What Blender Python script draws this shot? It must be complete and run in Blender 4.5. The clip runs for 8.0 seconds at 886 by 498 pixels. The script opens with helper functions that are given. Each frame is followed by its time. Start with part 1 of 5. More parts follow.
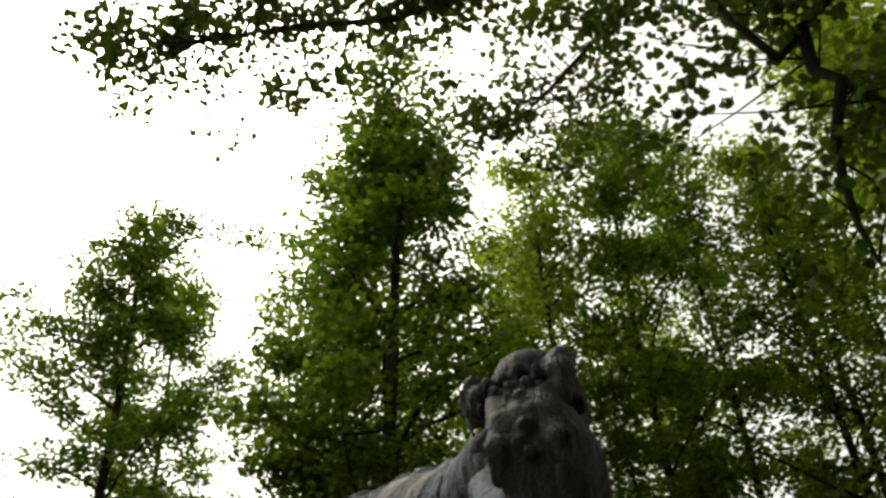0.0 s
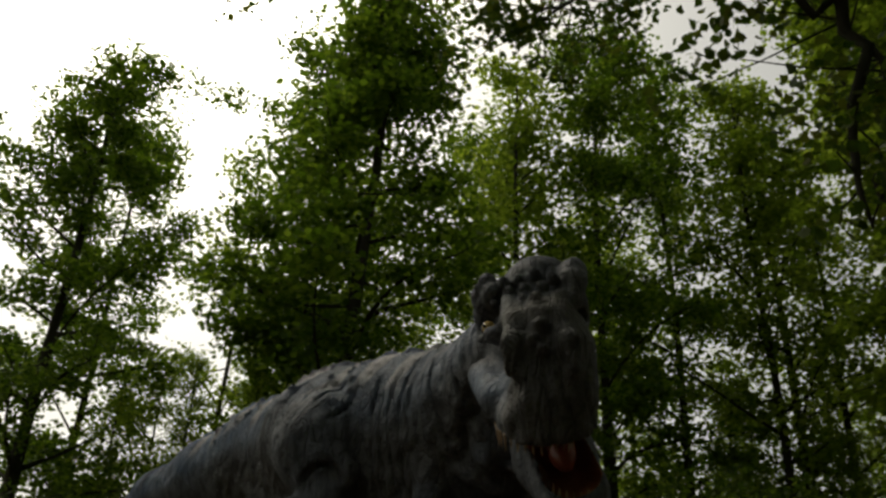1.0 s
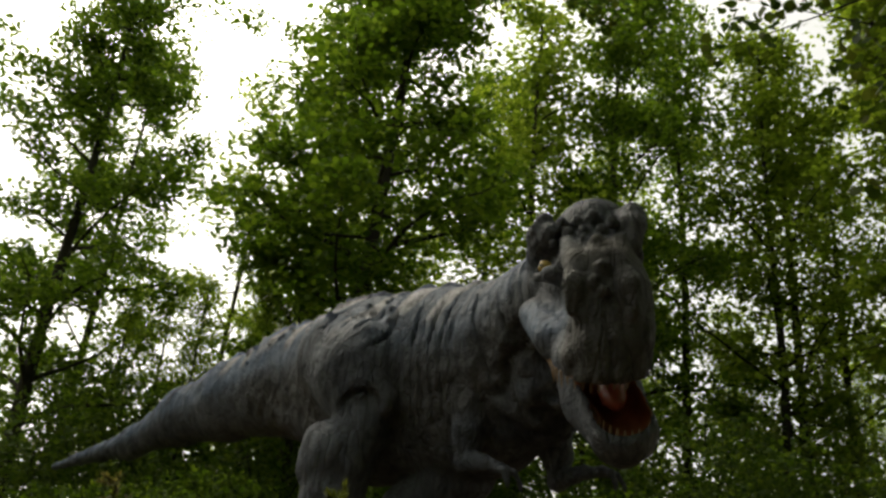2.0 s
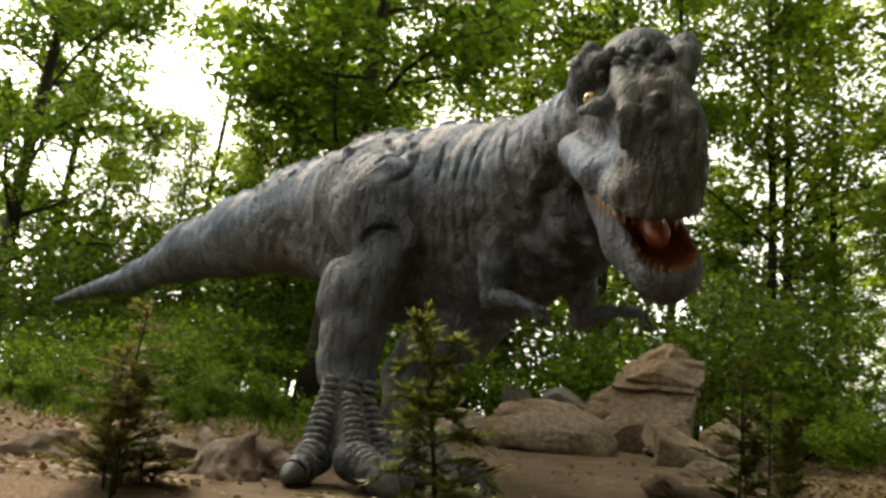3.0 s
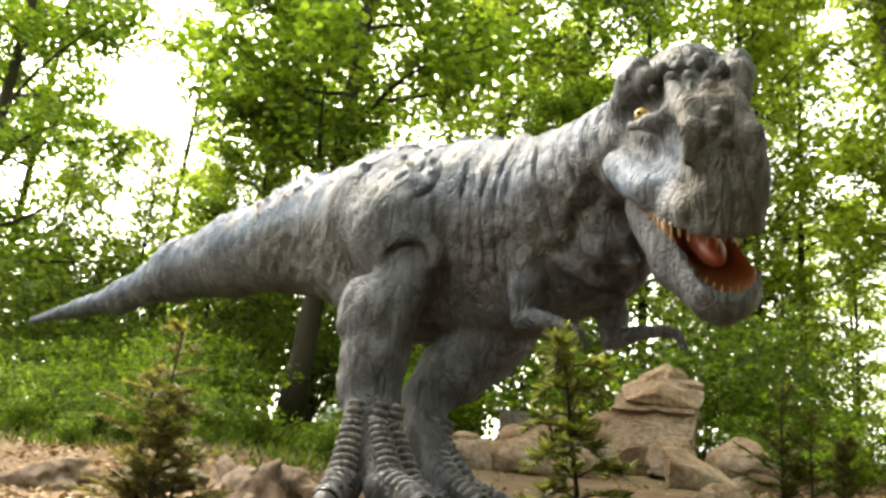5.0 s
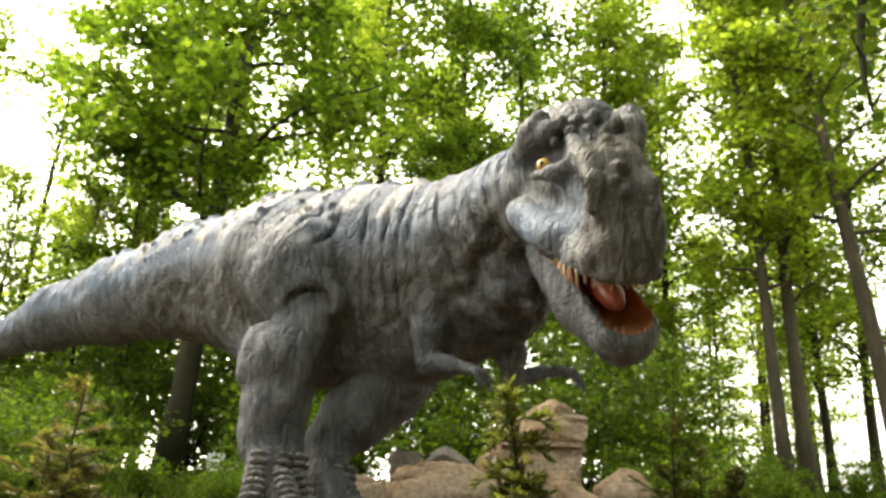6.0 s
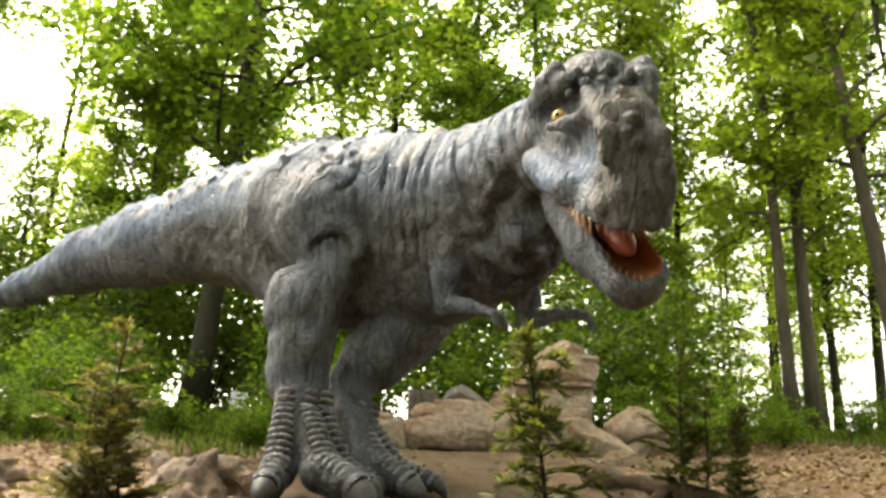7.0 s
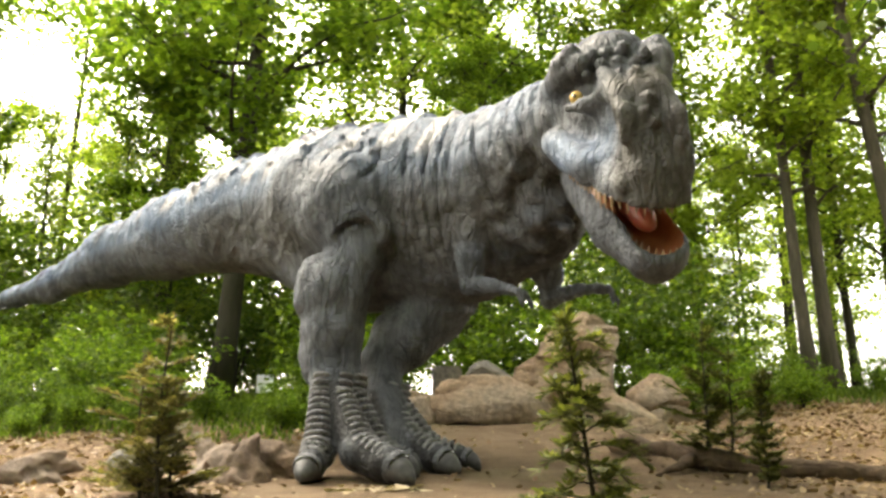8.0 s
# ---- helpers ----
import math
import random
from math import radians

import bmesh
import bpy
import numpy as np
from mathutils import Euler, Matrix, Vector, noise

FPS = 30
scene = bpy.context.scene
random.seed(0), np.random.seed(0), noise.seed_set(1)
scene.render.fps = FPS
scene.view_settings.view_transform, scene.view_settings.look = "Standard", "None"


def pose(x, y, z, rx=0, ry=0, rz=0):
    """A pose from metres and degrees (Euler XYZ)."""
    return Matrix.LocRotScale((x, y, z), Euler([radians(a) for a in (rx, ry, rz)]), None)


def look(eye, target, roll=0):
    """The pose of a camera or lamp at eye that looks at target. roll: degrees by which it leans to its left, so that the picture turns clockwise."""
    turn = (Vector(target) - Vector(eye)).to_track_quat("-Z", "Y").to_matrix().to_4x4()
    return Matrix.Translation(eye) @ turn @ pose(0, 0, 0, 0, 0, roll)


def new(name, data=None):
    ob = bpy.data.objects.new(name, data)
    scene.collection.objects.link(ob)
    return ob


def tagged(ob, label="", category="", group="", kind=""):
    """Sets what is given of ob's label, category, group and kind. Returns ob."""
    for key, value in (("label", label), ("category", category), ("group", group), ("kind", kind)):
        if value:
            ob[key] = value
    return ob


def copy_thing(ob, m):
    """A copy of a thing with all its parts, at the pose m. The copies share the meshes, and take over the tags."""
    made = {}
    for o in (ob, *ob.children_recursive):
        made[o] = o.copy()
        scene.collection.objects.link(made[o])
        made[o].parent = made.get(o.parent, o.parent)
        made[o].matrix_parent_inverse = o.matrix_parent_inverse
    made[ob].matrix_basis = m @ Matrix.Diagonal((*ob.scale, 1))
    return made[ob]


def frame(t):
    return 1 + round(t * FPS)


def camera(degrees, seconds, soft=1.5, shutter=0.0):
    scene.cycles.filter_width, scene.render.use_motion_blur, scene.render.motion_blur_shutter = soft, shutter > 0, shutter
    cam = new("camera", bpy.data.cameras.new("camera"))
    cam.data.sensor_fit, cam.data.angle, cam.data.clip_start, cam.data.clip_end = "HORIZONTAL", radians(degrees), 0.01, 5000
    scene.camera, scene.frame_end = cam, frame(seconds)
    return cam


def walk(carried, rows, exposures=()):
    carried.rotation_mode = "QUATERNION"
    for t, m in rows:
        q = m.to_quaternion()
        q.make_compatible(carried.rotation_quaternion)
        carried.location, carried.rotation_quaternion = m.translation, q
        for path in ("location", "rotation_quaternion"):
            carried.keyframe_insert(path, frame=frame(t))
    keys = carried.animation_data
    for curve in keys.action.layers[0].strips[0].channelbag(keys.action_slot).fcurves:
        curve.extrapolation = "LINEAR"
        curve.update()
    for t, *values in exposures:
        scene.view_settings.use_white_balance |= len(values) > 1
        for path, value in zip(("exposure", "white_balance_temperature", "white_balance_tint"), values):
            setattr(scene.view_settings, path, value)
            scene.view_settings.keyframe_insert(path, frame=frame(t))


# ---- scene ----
cam = camera(55.0, 8.0, soft=2.8)
PATH = [
    (0.0, pose(2.655, 0.908, 0.617, 125.66, 3.48, 20.56)),
    (0.5, pose(2.443, 0.567, 0.558, 124.63, 2.51, 17.02)),
    (1.0, pose(2.185, 0.415, 0.476, 118.16, -2.20, 13.24)),
    (1.2, pose(2.097, 0.399, 0.477, 116.44, -2.70, 11.03)),
    (2.3, pose(1.587, 0.247, 0.372, 111.45, -5.74, 11.45)),
    (2.5, pose(1.485, 0.359, 0.342, 108.63, -5.63, 10.26)),
    (3.0, pose(1.230, 0.472, 0.316, 104.25, -5.90, 9.69)),
    (3.5, pose(1.024, 0.464, 0.308, 107.16, -7.37, 6.05)),
    (4.0, pose(0.811, 0.440, 0.312, 103.99, -7.01, 4.79)),
    (4.2, pose(0.732, 0.440, 0.302, 103.71, -7.38, 5.54)),
    (5.3, pose(0.408, 0.640, 0.289, 106.55, -4.36, 5.85)),
    (5.5, pose(0.344, 0.604, 0.305, 106.59, -5.15, 3.03)),
    (6.0, pose(0.199, 0.493, 0.340, 108.78, -2.14, -1.99)),
    (6.5, pose(0.159, 0.379, 0.339, 108.30, -1.78, -2.40)),
    (7.0, pose(0.141, 0.210, 0.297, 104.83, -2.32, -1.18)),
    (7.5, pose(0.102, 0.134, 0.315, 104.56, -1.27, 0.14)),
    (8.0, pose(0.000, 0.000, 0.327, 103.00, -0.00, -0.00)),
]
EXPOSURES = [(t, e, 7400 if t < 2.5 else 7750, 4 if t < 2.5 else 8) for t, e in ((0.0, 1.05), (0.5, 0.7), (1.0, 0.15), (1.3, 0.25), (2.3, 1.5), (3.0, 2.5), (4.0, 3.42), (5.5, 3.75), (6.0, 3.55), (8.0, 3.75))]
walk(cam, PATH, EXPOSURES)

# ---- world and sun: bright hazy overcast ----
SUN_EL, SUN_AZ = 50.0, 318.0
world = bpy.data.worlds.new("sky")
scene.world = world
world.use_nodes = True
wn = world.node_tree.nodes
wl = world.node_tree.links
sky = wn.new("ShaderNodeTexSky")
sky.sky_type = "NISHITA"
sky.sun_disc = False
sky.sun_elevation = radians(SUN_EL)
sky.sun_rotation = radians(SUN_AZ)
sky.dust_density = 4.0
haze = wn.new("ShaderNodeHueSaturation")
haze.inputs["Saturation"].default_value = 0.25
wl.new(sky.outputs[0], haze.inputs["Color"])
wl.new(haze.outputs[0], wn["Background"].inputs["Color"])
wn["Background"].inputs["Strength"].default_value = 0.10
sun = new("sun", bpy.data.lights.new("sun", "SUN"))
sun.data.energy, sun.data.angle, sun.data.color = 0.6, radians(30), (1.0, 0.97, 0.92)
az = radians(SUN_AZ)
sun.matrix_world = look((0, 0, 30), Vector((0, 0, 30)) - Vector((math.sin(az) * math.cos(radians(SUN_EL)), math.cos(az) * math.cos(radians(SUN_EL)), math.sin(radians(SUN_EL)))))

# ---- materials ----
class Nodes:
    """A small builder for node materials."""

    def __init__(self, name, rough=0.7):
        self.mat = bpy.data.materials.new(name)
        self.mat.use_nodes = True
        self.n, self.l = self.mat.node_tree.nodes, self.mat.node_tree.links
        self.bsdf = self.n["Principled BSDF"]
        self.bsdf.inputs["Roughness"].default_value = rough
        self.bsdf.inputs["Specular IOR Level"].default_value = 0.5 if rough < 0.5 else 0.2
        self.coord = self.n.new("ShaderNodeTexCoord").outputs["Object"]

    def noise(self, scale, detail=4.0, rough=0.55, vector=None):
        t = self.n.new("ShaderNodeTexNoise")
        t.inputs["Scale"].default_value, t.inputs["Detail"].default_value, t.inputs["Roughness"].default_value = scale, detail, rough
        self.l.new(vector or self.coord, t.inputs["Vector"])
        return t.outputs["Fac"]

    def voronoi(self, scale, feature="F1", vector=None):
        t = self.n.new("ShaderNodeTexVoronoi")
        t.feature = feature
        t.inputs["Scale"].default_value = scale
        self.l.new(vector or self.coord, t.inputs["Vector"])
        return t.outputs["Distance"]

    def attribute(self, name):
        t = self.n.new("ShaderNodeAttribute")
        t.attribute_name = name
        return t.outputs["Fac"]

    def island(self):
        return self.n.new("ShaderNodeNewGeometry").outputs["Random Per Island"]

    def shade(self):
        return self.n.new("ShaderNodeObjectInfo").outputs["Random"]

    def ramp(self, fac, *stops):
        t = self.n.new("ShaderNodeValToRGB")
        e = t.color_ramp.elements
        while len(e) < len(stops):
            e.new(0.5)
        for el, (p, c) in zip(e, stops):
            el.position, el.color = p, (*c, 1.0)
        self.l.new(fac, t.inputs["Fac"])
        return t.outputs["Color"]

    def mix(self, fac, a, b, mode="MIX"):
        t = self.n.new("ShaderNodeMix")
        t.data_type, t.blend_type = "RGBA", mode
        for socket, v in ((t.inputs[0], fac), (t.inputs[6], a), (t.inputs[7], b)):
            if isinstance(v, bpy.types.NodeSocket):
                self.l.new(v, socket)
            elif isinstance(v, tuple):
                socket.default_value = (*v, 1.0)
            else:
                socket.default_value = v
        return t.outputs[2]

    def stretch(self, sx, sy, sz):
        t = self.n.new("ShaderNodeMapping")
        t.inputs["Scale"].default_value = (sx, sy, sz)
        self.l.new(self.coord, t.inputs["Vector"])
        return t.outputs["Vector"]

    def warp(self, vector, amount):
        t = self.n.new("ShaderNodeTexNoise")
        t.inputs["Scale"].default_value = 3.0
        self.l.new(vector, t.inputs["Vector"])
        add = self.n.new("ShaderNodeVectorMath")
        add.operation = "MULTIPLY_ADD"
        self.l.new(t.outputs["Color"], add.inputs[0])
        add.inputs[1].default_value = (amount, amount, amount)
        self.l.new(vector, add.inputs[2])
        return add.outputs[0]

    def math(self, op, a, b):
        t = self.n.new("ShaderNodeMath")
        t.operation = op
        for socket, v in zip(t.inputs, (a, b)):
            if isinstance(v, bpy.types.NodeSocket):
                self.l.new(v, socket)
            else:
                socket.default_value = v
        return t.outputs[0]

    def done(self, color, height=None, strength=0.4, distance=0.02):
        self.l.new(color, self.bsdf.inputs["Base Color"])
        if height is not None:
            b = self.n.new("ShaderNodeBump")
            b.inputs["Strength"].default_value, b.inputs["Distance"].default_value = strength, distance
            self.l.new(height, b.inputs["Height"])
            self.l.new(b.outputs[0], self.bsdf.inputs["Normal"])
        return self.mat


def leaf_material(name, dark, mid, light, translucent=0.45):
    m = Nodes(name, 0.55)
    col = m.ramp(m.island(), (0.0, dark), (0.55, mid), (1.0, light))
    big = m.ramp(m.noise(0.35, 3.0), (0.3, (0.72, 0.78, 0.7)), (0.7, (1.15, 1.12, 1.0)))
    col = m.mix(1.0, col, big, "MULTIPLY")
    m.l.new(col, m.bsdf.inputs["Base Color"])
    t = m.n.new("ShaderNodeBsdfTranslucent")
    m.l.new(m.mix(1.0, col, (1.5, 1.6, 0.7), "MULTIPLY"), t.inputs["Color"])
    mixer = m.n.new("ShaderNodeMixShader")
    mixer.inputs[0].default_value = translucent
    m.l.new(m.bsdf.outputs[0], mixer.inputs[1])
    m.l.new(t.outputs[0], mixer.inputs[2])
    m.l.new(mixer.outputs[0], m.n["Material Output"].inputs["Surface"])
    return m.mat


def bark_material(name, a, b):
    m = Nodes(name, 0.9)
    v = m.stretch(9.0, 9.0, 1.6)
    n = m.noise(1.6, 6.0, 0.65, v)
    return m.done(m.mix(m.noise(0.8), m.ramp(n, (0.3, a), (0.7, b)), (0.035, 0.04, 0.02), "MIX"), n, 0.8, 0.03)


def rock_material(name, a, b, c, seams=0.25):
    m = Nodes(name, 0.9)
    n = m.noise(2.2, 7.0, 0.6)
    n2 = m.noise(14.0, 5.0, 0.6)
    col = m.mix(m.ramp(m.noise(1.1), (0.4, (0, 0, 0)), (0.62, (1, 1, 1))), m.ramp(n, (0.3, a), (0.7, b)), c)
    col = m.mix(0.8, col, m.ramp(n2, (0.32, (0.5, 0.5, 0.5)), (0.72, (1.35, 1.34, 1.32))), "MULTIPLY")
    seam = m.ramp(m.voronoi(1.3, "DISTANCE_TO_EDGE", m.warp(m.stretch(0.7, 0.7, 1.8), 0.9)), (0.0, (0.0, 0.0, 0.0)), (0.05, (1.0, 1.0, 1.0)))
    col = m.mix(seams, col, m.ramp(seam, (0.0, (0.3, 0.28, 0.26)), (1.0, (1.0, 1.0, 1.0))), "MULTIPLY")
    n3 = m.noise(42.0, 4.0, 0.7)
    return m.done(col, m.math("ADD", m.math("ADD", n, m.math("MULTIPLY", n2, 0.5)), m.math("ADD", m.math("MULTIPLY", seam, 0.6 * seams), m.math("MULTIPLY", n3, 0.2))), 0.9, 0.06)


def skin_material():
    m = Nodes("painted_hide", 0.62)
    base = m.ramp(m.noise(2.2, 6.0, 0.6), (0.3, (0.058, 0.064, 0.074)), (0.5, (0.112, 0.122, 0.138)), (0.72, (0.180, 0.190, 0.206)))
    base = m.mix(m.math("MULTIPLY", m.attribute("blue"), 0.95), base, m.ramp(m.noise(3.0, 5.0), (0.3, (0.105, 0.152, 0.225)), (0.7, (0.185, 0.235, 0.310))))
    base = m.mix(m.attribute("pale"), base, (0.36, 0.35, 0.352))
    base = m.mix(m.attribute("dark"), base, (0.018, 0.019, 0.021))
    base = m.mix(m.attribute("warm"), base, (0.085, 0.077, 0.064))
    stain = m.ramp(m.noise(9.0, 6.0, 0.7, m.stretch(1.0, 1.0, 0.35)), (0.36, (0.56, 0.55, 0.54)), (0.64, (1.22, 1.22, 1.22)))
    col = m.mix(0.8, base, stain, "MULTIPLY")
    cells = m.voronoi(34.0)
    crease = m.ramp(m.voronoi(9.0, "DISTANCE_TO_EDGE", m.warp(m.stretch(1.0, 1.0, 0.20), 0.5)), (0.0, (0.0, 0.0, 0.0)), (0.12, (1.0, 1.0, 1.0)))
    col = m.mix(0.45, col, m.ramp(crease, (0.0, (0.35, 0.34, 0.33)), (0.7, (1.0, 1.0, 1.0))), "MULTIPLY")
    fold = m.noise(16.0, 6.0, 0.65, m.stretch(1.0, 1.0, 0.5))
    return m.done(col, m.math("ADD", m.math("ADD", fold, m.math("MULTIPLY", cells, 0.4)), m.math("MULTIPLY", crease, 0.4)), 0.85, 0.035)


def plain(name, a, b, rough=0.6, scale=12.0, bump=0.25):
    m = Nodes(name, rough)
    n = m.noise(scale, 5.0)
    return m.done(m.ramp(n, (0.3, a), (0.7, b)), n, bump, 0.01)


def ground_material():
    m = Nodes("forest_floor", 0.95)
    big = m.noise(0.45, 5.0, 0.6)
    mid = m.noise(3.5, 6.0, 0.65)
    fine = m.noise(40.0, 4.0, 0.7)
    dirt = m.ramp(mid, (0.3, (0.10, 0.064, 0.037)), (0.7, (0.185, 0.133, 0.083)))
    moss = m.ramp(mid, (0.3, (0.06, 0.085, 0.025)), (0.7, (0.14, 0.16, 0.05)))
    litter = m.ramp(fine, (0.3, (0.11, 0.066, 0.038)), (0.55, (0.22, 0.145, 0.088)), (0.75, (0.40, 0.30, 0.21)))
    col = m.mix(m.attribute("litter"), dirt, litter)
    col = m.mix(m.math("MULTIPLY", m.attribute("green"), m.ramp(big, (0.35, (0.25, 0.25, 0.25)), (0.6, (1, 1, 1)))), col, moss)
    col = m.mix(0.8, col, m.ramp(fine, (0.3, (0.5, 0.5, 0.5)), (0.7, (1.3, 1.3, 1.3))), "MULTIPLY")
    col = m.mix(0.6, col, m.ramp(m.noise(1.3, 5.0, 0.6), (0.35, (0.7, 0.68, 0.66)), (0.65, (1.2, 1.2, 1.2))), "MULTIPLY")
    return m.done(col, m.math("ADD", mid, m.math("MULTIPLY", fine, 0.35)), 0.9, 0.07)


MAT_GROUND = ground_material()
MAT_HIDE = skin_material()
MAT_MOUTH = plain("mouth_lining", (0.33, 0.11, 0.045), (0.47, 0.19, 0.085), 0.45, 8.0)
MAT_TONGUE = plain("tongue", (0.24, 0.05, 0.03), (0.34, 0.09, 0.055), 0.35, 10.0)
MAT_TOOTH = plain("tooth", (0.20, 0.12, 0.055), (0.32, 0.21, 0.11), 0.4, 30.0, 0.1)
MAT_CLAW = plain("claw", (0.045, 0.046, 0.047), (0.10, 0.099, 0.096), 0.5, 14.0)
MAT_EYE = plain("eye", (0.42, 0.26, 0.06), (0.55, 0.38, 0.12), 0.2, 40.0, 0.0)
MAT_PUPIL = plain("pupil", (0.01, 0.01, 0.01), (0.015, 0.012, 0.01), 0.1, 10.0, 0.0)
MAT_BARK = bark_material("bark_dark", (0.018, 0.013, 0.009), (0.048, 0.036, 0.026))
MAT_BARK_PALE = bark_material("bark_pale", (0.075, 0.06, 0.045), (0.16, 0.13, 0.10))
MAT_LEAF = leaf_material("leaves_green", (0.045, 0.080, 0.013), (0.102, 0.166, 0.024), (0.190, 0.255, 0.046), 0.58)
MAT_LEAF_LIGHT = leaf_material("leaves_light", (0.10, 0.148, 0.024), (0.19, 0.25, 0.045), (0.30, 0.36, 0.085), 0.65)
# darker copy of the leaf green: the overhanging crown's shade is in its colour
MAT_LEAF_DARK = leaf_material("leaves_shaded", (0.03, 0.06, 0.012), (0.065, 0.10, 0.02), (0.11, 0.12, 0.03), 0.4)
MAT_NEEDLE = leaf_material("evergreen_sprays", (0.075, 0.06, 0.03), (0.125, 0.115, 0.05), (0.21, 0.17, 0.085), 0.45)
MAT_NEEDLE_GREEN = leaf_material("evergreen_fresh", (0.042, 0.048, 0.017), (0.085, 0.095, 0.032), (0.17, 0.17, 0.06), 0.45)
MAT_FERN = leaf_material("undergrowth", (0.042, 0.076, 0.014), (0.085, 0.135, 0.024), (0.155, 0.20, 0.045), 0.5)
MAT_LITTER = leaf_material("dry_leaves", (0.09, 0.05, 0.027), (0.18, 0.112, 0.065), (0.38, 0.285, 0.20), 0.15)
MAT_CHIP = leaf_material("pale_chips", (0.20, 0.15, 0.10), (0.30, 0.24, 0.17), (0.42, 0.35, 0.27), 0.1)
MAT_ROCK = rock_material("sandstone", (0.20, 0.138, 0.088), (0.37, 0.265, 0.172), (0.26, 0.21, 0.155))
MAT_ROCK_GREY = rock_material("grey_stone", (0.12, 0.113, 0.10), (0.24, 0.226, 0.20), (0.17, 0.15, 0.115))
MAT_STUMP = rock_material("weathered_wood", (0.085, 0.06, 0.045), (0.36, 0.30, 0.25), (0.17, 0.115, 0.075), 0.0)
MAT_LOG = rock_material("rotten_bark", (0.05, 0.034, 0.022), (0.15, 0.105, 0.07), (0.08, 0.055, 0.035))
MAT_WHITE = plain("white_paint", (0.74, 0.75, 0.76), (0.84, 0.85, 0.86), 0.5, 6.0, 0.05)
MAT_POST = plain("post_wood", (0.10, 0.08, 0.06), (0.20, 0.16, 0.12), 0.85, 20.0)


# ---- mesh helpers ----
def mesh_object(name, verts, faces, mats, parent=None, smooth=False, indices=None):
    me = bpy.data.meshes.new(name)
    me.from_pydata(verts, [], faces)
    for mt in mats if isinstance(mats, (list, tuple)) else [mats]:
        me.materials.append(mt)
    if indices is not None:
        me.polygons.foreach_set("material_index", np.asarray(indices, np.int32))
    if smooth:
        me.polygons.foreach_set("use_smooth", np.ones(len(me.polygons), bool))
    me.update()
    ob = new(name, me)
    if parent is not None:
        ob.parent = parent
    return ob


def smooth_step(a, b, x):
    t = np.clip((x - a) / (b - a), 0.0, 1.0)
    return t * t * (3 - 2 * t)


def ripple(p, scale, seed=0):
    """Cheap soft noise of about -1 to 1 at points p (n, 3)."""
    r = np.random.RandomState(seed)
    total = np.zeros(len(p))
    for k in range(7):
        d = r.normal(size=3)
        d *= scale * (0.6 + 0.25 * k) / np.linalg.norm(d)
        total += np.sin(p @ d + r.uniform(0, 6.28) + 1.3 * np.sin(p @ r.normal(size=3) * scale * 0.6)) / (1 + 0.35 * k)
    return total / 3.0


def tubes(chains, sides=8):
    """Tapered tubes along chains of (x, y, z, r): verts and faces."""
    verts, faces = [], []
    for chain in chains:
        base = len(verts)
        pts = [Vector(c[:3]) for c in chain]
        ref = Vector((0.31, 0.17, 0.93))
        for i, c in enumerate(chain):
            t = (pts[min(i + 1, len(pts) - 1)] - pts[max(i - 1, 0)]).normalized()
            u = t.cross(ref if abs(t.dot(ref)) < 0.95 else Vector((1, 0, 0))).normalized()
            w = t.cross(u)
            for k in range(sides):
                a = 2 * math.pi * k / sides
                verts.append(tuple(pts[i] + (u * math.cos(a) + w * math.sin(a)) * c[3]))
        for i in range(len(chain) - 1):
            for k in range(sides):
                a, b = base + i * sides + k, base + i * sides + (k + 1) % sides
                faces.append((a, b, b + sides, a + sides))
        faces.append(tuple(base + (len(chain) - 1) * sides + k for k in range(sides)))
        faces.append(tuple(base + k for k in reversed(range(sides))))
    return verts, faces


# ---- ground ----
GROUND_Y = (-50, 1.0, 2.5, 4.0, 5.5, 6.4, 7.0, 8.3, 9.5, 11.3, 13.0, 16.4, 18.0, 22.0)
GROUND_Z = (-1.5, -1.4, -1.25, -0.75, -0.2, -0.03, 0.0, 0.13, 0.36, 0.58, 0.8, 1.1, 1.3, 1.6)


def ground_height(x, y):
    """The hillside: a bank under the path, a level shelf for the statue, then a slope up to a crest."""
    x, y = np.asarray(x, float), np.asarray(y, float)
    z = np.interp(y, GROUND_Y, GROUND_Z)
    z = z - 0.03 * np.clip(y - 22, 0, 60)
    z = z + 0.02 * np.clip(np.abs(x) - 5, 0, 25) * smooth_step(9, 14, y) * np.where(x < 0, -0.6, 0.2)
    return z + 0.04 * smooth_step(8.0, 10.0, y) * np.sin(1.7 * x + 0.6 * y) * np.sin(1.1 * y - 0.4 * x) + 0.015 * np.sin(4.1 * x + 1) * np.sin(3.7 * y)


